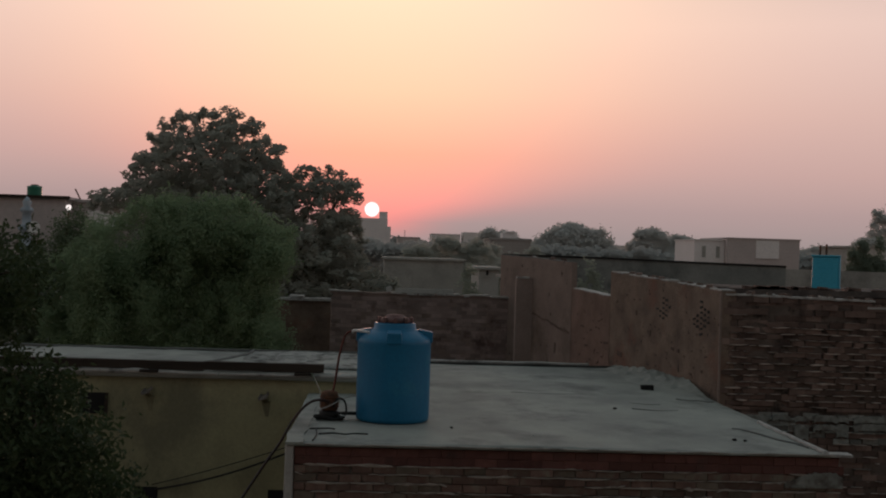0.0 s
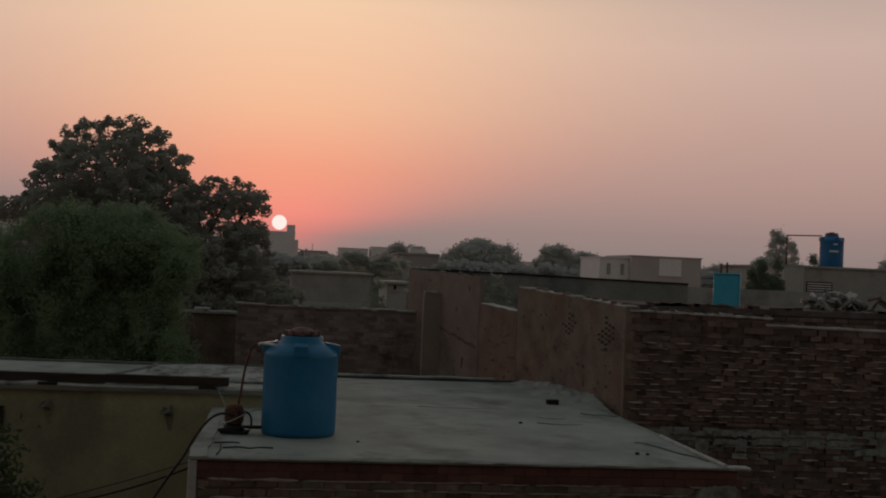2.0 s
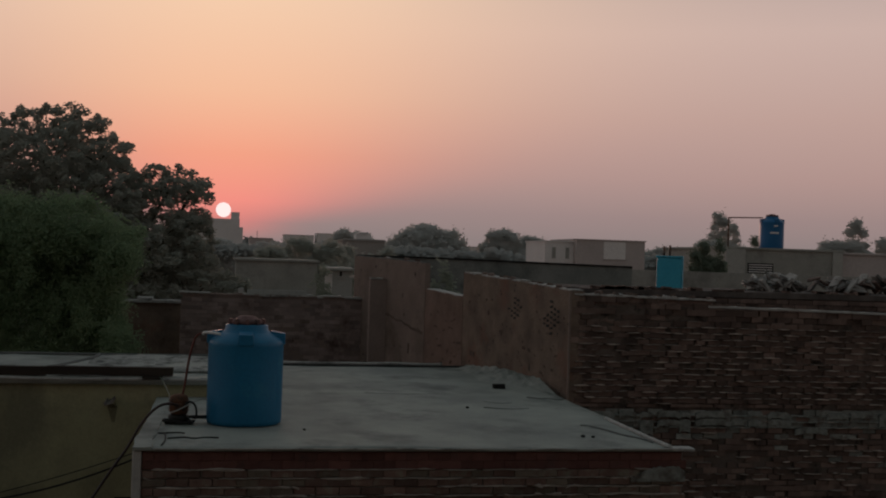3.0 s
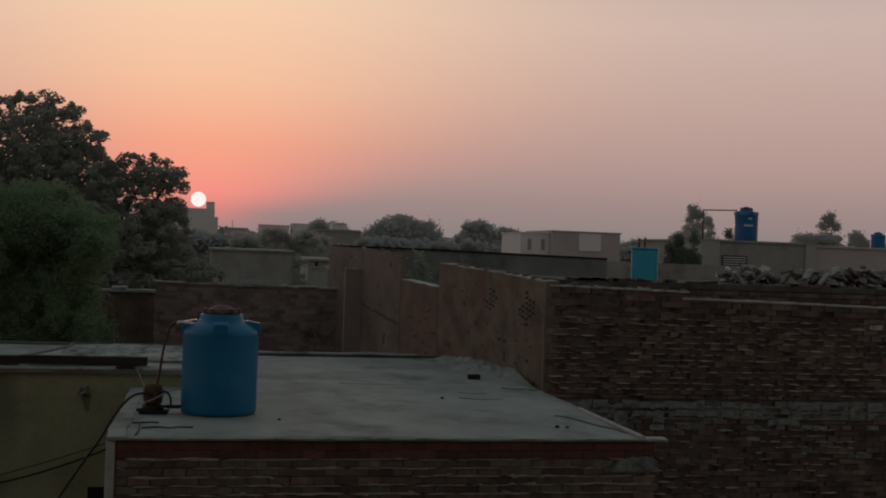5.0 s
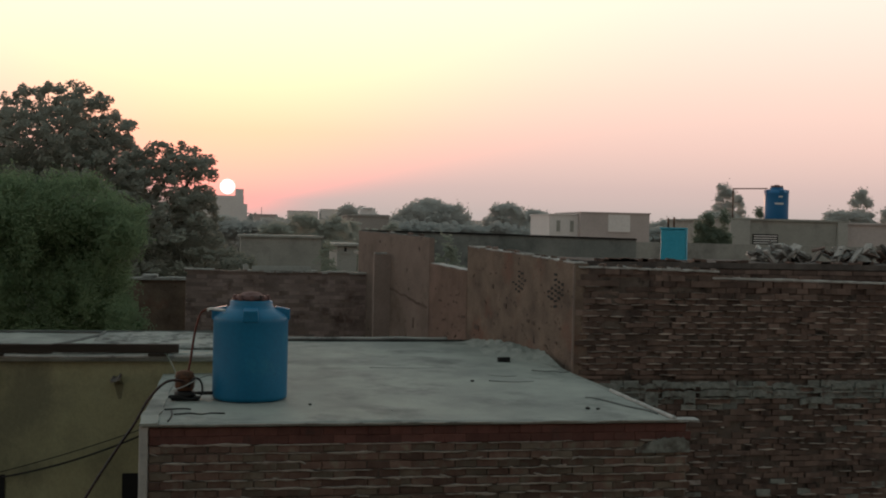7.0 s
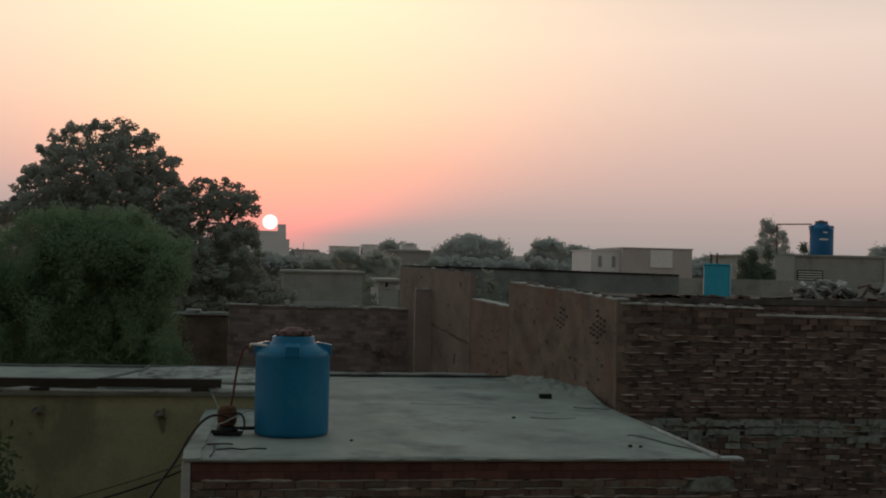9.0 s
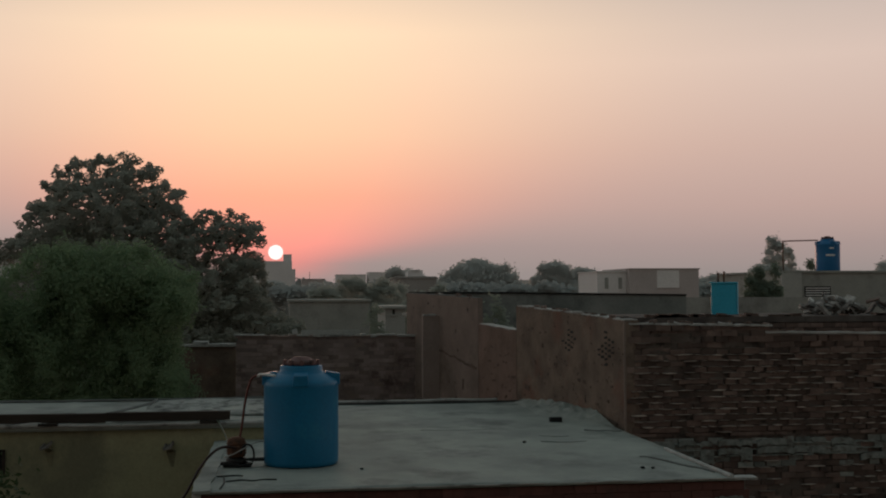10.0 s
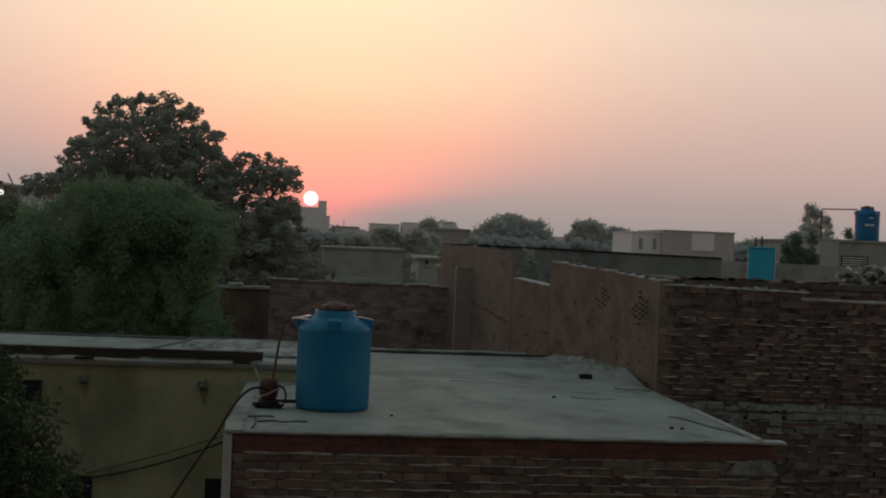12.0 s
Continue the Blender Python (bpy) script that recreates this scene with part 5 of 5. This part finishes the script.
# belts of low trees along the horizon, haze painted in their leaf colour
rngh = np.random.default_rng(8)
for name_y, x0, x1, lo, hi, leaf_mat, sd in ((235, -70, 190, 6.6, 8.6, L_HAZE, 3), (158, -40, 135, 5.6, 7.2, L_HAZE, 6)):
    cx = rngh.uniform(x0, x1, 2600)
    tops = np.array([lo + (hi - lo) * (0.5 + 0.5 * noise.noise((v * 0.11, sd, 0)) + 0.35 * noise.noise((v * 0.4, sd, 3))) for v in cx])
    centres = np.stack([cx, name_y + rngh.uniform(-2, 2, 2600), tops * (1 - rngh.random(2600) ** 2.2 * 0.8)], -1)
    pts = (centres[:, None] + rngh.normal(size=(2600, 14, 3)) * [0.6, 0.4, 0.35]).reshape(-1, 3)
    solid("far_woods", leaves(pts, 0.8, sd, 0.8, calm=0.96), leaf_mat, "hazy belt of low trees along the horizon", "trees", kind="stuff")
far_tree(5.0, 55, 5.3, 0.9, "small haze-tinted tree beside a wall", L_MID, 161, "trees among the houses", 4, 0.14, 1.5, 200)
for i, (x, top, half) in enumerate([(20.95, 6.75, 0.32), (21.35, 7.05, 0.34), (22.15, 7.2, 0.30), (21.7, 6.4, 0.5)]):
    far_tree(x, 50, top, half, "upright dark green shrub beside the house", L_SHRUB, 170 + i, "shrubs beside the house", 4, 0.13, 2.5, 1000, 0.8)
far_tree(33.9, 71, 8.0, 0.6, "small dark shrub behind the house roof", L_SHRUB, 176, "shrubs beside the house", 4, 0.16, 3.0, 260, 0.8)
far_tree(3.9, 49.0, 5.6, 0.42, "small haze-tinted tree beside a wall", L_MID, 163, "trees among the houses", 4, 0.14, 1.5, 260)
far_tree(5.72, 31.0, 5.77, 0.5, "dark leafy bush behind the broken wall", L_MID, 181, "trees among the houses", 4, 0.12, 2.0, 260)


# ---- bricks of the near walls ----
MESHES = [brick_mesh("brick", 200 + k) for k in range(6)]
RED = [brick_mesh("brick", 240 + k) for k in range(3)]
for me in RED:
    me.materials.append(M_BRICK_RED)
HALF = [brick_mesh("brick", 220 + k, BRICK_L / 2) for k in range(3)]
GREYISH = [brick_mesh("brick", 260 + k, rough=0.007) for k in range(3)]
for me in GREYISH:
    me.materials.append(M_BRICK_GREY)
for me in MESHES + HALF:
    me.materials.append(M_BRICK)
rngw = random.Random(77)
course = BRICK_H + JOINT
top_rows = ROOF_Z - 0.034
z_low = top_rows - 13 * course
for x, z, f, row in brick_slots(FX0 + 0.065, FX1 + 0.13, z_low, top_rows):
    out = rngw.uniform(-0.008, 0.010)
    red = z > top_rows - 2.2 * course
    turn = pose(0, 0, 0, rngw.uniform(-1.5, 1.5), rngw.uniform(-0.9, 0.9), rngw.uniform(-1.8, 1.8))
    grow = Matrix.Identity(4)
    if red:
        ob = new("brick", RED[rngw.randrange(3)])
        grow, out = Matrix.Diagonal((f * 1.035, 1, 1.21, 1)), out * 0.3
        z -= JOINT * 0.5
    elif f > 0.9:
        grow = Matrix.Diagonal((rngw.uniform(0.90, 0.97) if rngw.random() < 0.2 else 1.03, 1, rngw.uniform(0.97, 1.1), 1))
        ob = new("brick", (GREYISH if rngw.random() < 0.36 else MESHES)[rngw.randrange(3)])
    elif 0.4 < f < 0.62:
        ob = new("brick", HALF[rngw.randrange(3)])
    else:
        ob = new("brick", MESHES[0])
        grow = Matrix.Diagonal((f, 1, 1, 1))
    ob.matrix_basis = pose(x, FY0 + 0.01 - out, z + (0 if red else rngw.uniform(-0.003, 0.003))) @ turn @ grow
    ob.parent = near_house

OLD = [brick_mesh("brick", 300 + k, rough=0.009) for k in range(6)]
PALE = [brick_mesh("brick", 320 + k, rough=0.009) for k in range(3)]
for me in OLD:
    me.materials.append(M_OLD)
for me in PALE:
    me.materials.append(M_BRICK_PALE)
kept = 0
joined, joined_pale, joined_lime = [], [], []
GROOVE = 3.571
for x, z, f, row in brick_slots(5.16, 12.6, 1.66, 5.33):
    if z + BRICK_H > right_top(x) - 0.02:
        continue
    band = rngw.random() < (0.88 if 3.25 < z < 3.52 else 0.3 if 3.1 < z < 3.25 else 0.03 if z < 3.05 else 0.0)
    pale = band or rngw.random() < 0.003
    out = rngw.uniform(-0.032, 0.022)
    if rngw.random() < (0.035 if z < 4.9 else 0.008):
        continue
    short = rngw.uniform(0.6, 0.9) if rngw.random() < 0.16 else 1.04
    cut = 0.03 if abs(z - GROOVE) < 0.03 else 0.0
    fill = rngw.uniform(1.12, 1.22) if z > 4.85 or rngw.random() < 0.4 else rngw.uniform(0.86, 1.05)
    near = 5.16 < x < 9.6 and 3.62 < z < 5.0
    if near and f > 0.9 and kept < 300:
        ob = new("brick", (PALE[rngw.randrange(3)] if pale else OLD[rngw.randrange(6)]))
        ob.matrix_basis = pose(x, RY + 0.02 - out, z + rngw.uniform(-0.005, 0.005), rngw.uniform(-3, 3), rngw.uniform(-1.2, 1.2), rngw.uniform(-3, 3)) @ Matrix.Diagonal((short, 1, fill, 1))
        ob.parent = right_house
        kept += 1
    else:
        (joined_lime if band else joined_pale if pale else joined).append((x, RY + 0.02 - out, RY + 0.12, z + cut, BRICK_L * f * short, BRICK_H * (1.0 if cut else fill) - cut, rngw.uniform(-0.02, 0.02)))
tagged(part("bricks", join_boxes("bricks", joined), M_OLD_JOINED, right_house), kind="stuff")
tagged(part("lime_bricks", join_boxes("lime_bricks", joined_pale), M_BRICK_PALE, right_house, "lime-splashed bricks"), kind="stuff")
tagged(part("grey_bricks", join_boxes("grey_bricks", joined_lime), M_BRICK_LIME, right_house, "band of grey lime-washed bricks"), kind="stuff")


# ---- mortar squeezed out of the bed joints ----
def mortar_beads(x0, x1, z0, rows, y, share, seed, long, thick, top=None):
    """Wavy broken beads of mortar along the joints; share(x, z) says how much of them is left."""
    r = random.Random(seed)
    vs, fs = [], []
    for k in range(rows):
        z = z0 + k * (BRICK_H + JOINT) - JOINT / 2
        x = x0 + r.uniform(0, 0.2)
        while x < x1 - 0.05:
            ln = min(r.uniform(*long), x1 - x)
            if r.random() < share(x, z) and (top is None or z < top(x)):
                steps = max(2, int(ln / 0.045))
                h, ph, lift = r.uniform(*thick), r.uniform(0, 50), r.uniform(-0.006, 0.006)
                for i in range(steps + 1):
                    u = i / steps
                    px = x + ln * u
                    hh = h * (0.8 + 0.6 * noise.noise((px * 9, ph, 0))) * (0.3 if i in (0, steps) else 0.75 if i in (1, steps - 1) else 1.0)
                    zc = z + lift + 0.010 * noise.noise((px * 4, ph, 3)) + 0.005 * noise.noise((px * 16, ph, 5))
                    yy = y - 0.010 * (0.5 + noise.noise((px * 11, ph, 7))) - 0.003
                    n = len(vs)
                    hh = max(0.0025, hh)
                    vs += [(px, yy + 0.004, zc - hh / 2), (px, yy, zc + hh * 0.15), (px, yy + 0.007, zc + hh / 2), (px, y + 0.07, zc + hh / 2), (px, y + 0.07, zc - hh / 2)]
                    if i:
                        fs += [(n - 5 + j, n - 5 + (j + 1) % 5, n + (j + 1) % 5, n + j) for j in range(5)]
                    else:
                        fs.append((n, n + 1, n + 2, n + 3, n + 4))
                fs.append((n + 4, n + 3, n + 2, n + 1, n))
            x += ln + r.uniform(0.0, 0.12)
    me = bpy.data.meshes.new("squeezed_mortar")
    me.from_pydata(vs, [], fs)
    me.update()
    return me


def old_share(x, z):
    f = 0.95 if 3.72 < z < 4.85 else 0.5 if 3.05 < z < 3.3 else 0.30 if z < 3.7 else 0.26
    return 0.0 if abs(z - GROOVE) < 0.05 else f + 0.5 * noise.noise((x * 0.9, z * 1.6, 4))


tagged(part("squeezed_mortar", mortar_beads(FX0 + 0.07, FX1 + 0.1, z_low, 12, FY0 + 0.004, lambda x, z: 0.9, 5, (0.15, 1.1), (0.014, 0.030)), M_BEAD, near_house, "pale mortar squeezed from the joints"), kind="stuff")
tagged(part("squeezed_mortar", mortar_beads(5.2, 12.6, 1.66, 41, RY - 0.006, old_share, 6, (0.05, 0.30), (0.013, 0.030), lambda x: right_top(x) - 0.3), M_BEAD_OLD, right_house, "pale mortar left on the joints"), kind="stuff")
# grey lime that fills the joints of a few courses
tagged(part("lime_pointing", mortar_beads(5.5, 12.6, 3.298, 3, RY - 0.004, lambda x, z: 0.85, 16, (0.15, 0.8), (0.022, 0.036)), M_LIME, right_house, "grey-green lime in the joints"), kind="stuff")

rngc = random.Random(64)
x = 5.5
for k in range(26):
    ln = rngc.uniform(0.18, 0.62)
    for zt, share in ((3.545, 0.85), (3.42, 0.62), (3.31, 0.28)):
        if x + ln < 12.6 and rngc.random() < share:
            zz = zt + rngc.uniform(-0.02, 0.015)
            wall_run("lime_coat", (x, RY - 0.014 - 0.004 * (k % 2)), (x + ln, RY - 0.014 - 0.004 * (k % 2)), 0, [(0, zz - 0.03), (0.2, zz), (0.8, zz - 0.008), (1, zz - 0.035)], 0.05, M_LIME,
                     right_house, "flaking grey-green lime coat on old bricks", 14, 0.03, 81 + k, rngc.uniform(0.07, 0.11))
    x += ln + rngc.uniform(-0.02, 0.10)
rngm = random.Random(91)
lumps = bmesh.new()
for k in range(46):
    x, row = FX0 + 0.1 + rngm.random() ** 1.5 * 5.4, rngm.randrange(1, 11)
    z = z_low + row * course - JOINT / 2 + rngm.uniform(-0.01, 0.02)
    m = pose(x, FY0 - 0.001, z, 0, rngm.uniform(-25, 25), 0) @ Matrix.Diagonal((rngm.uniform(0.02, 0.09), 0.012, rngm.uniform(0.006, 0.016), 1))
    bmesh.ops.create_icosphere(lumps, subdivisions=1, radius=1.0, matrix=m)
tagged(part("lumpy_mortar", lumps, M_BEAD, near_house, "pale lumps of mortar on the bricks"), kind="stuff")
wall_run("cement_patch", (FX1 - 0.5, FY0 - 0.008), (FX1 + 0.12, FY0 - 0.008), ROOF_Z - 0.36, [(0, ROOF_Z - 0.32), (0.25, ROOF_Z - 0.25), (0.5, ROOF_Z - 0.20), (0.85, ROOF_Z - 0.20), (1, ROOF_Z - 0.25)], 0.06, M_LIME, near_house,
         "grey-green cement patch on brick", 24, 0.035, 71)
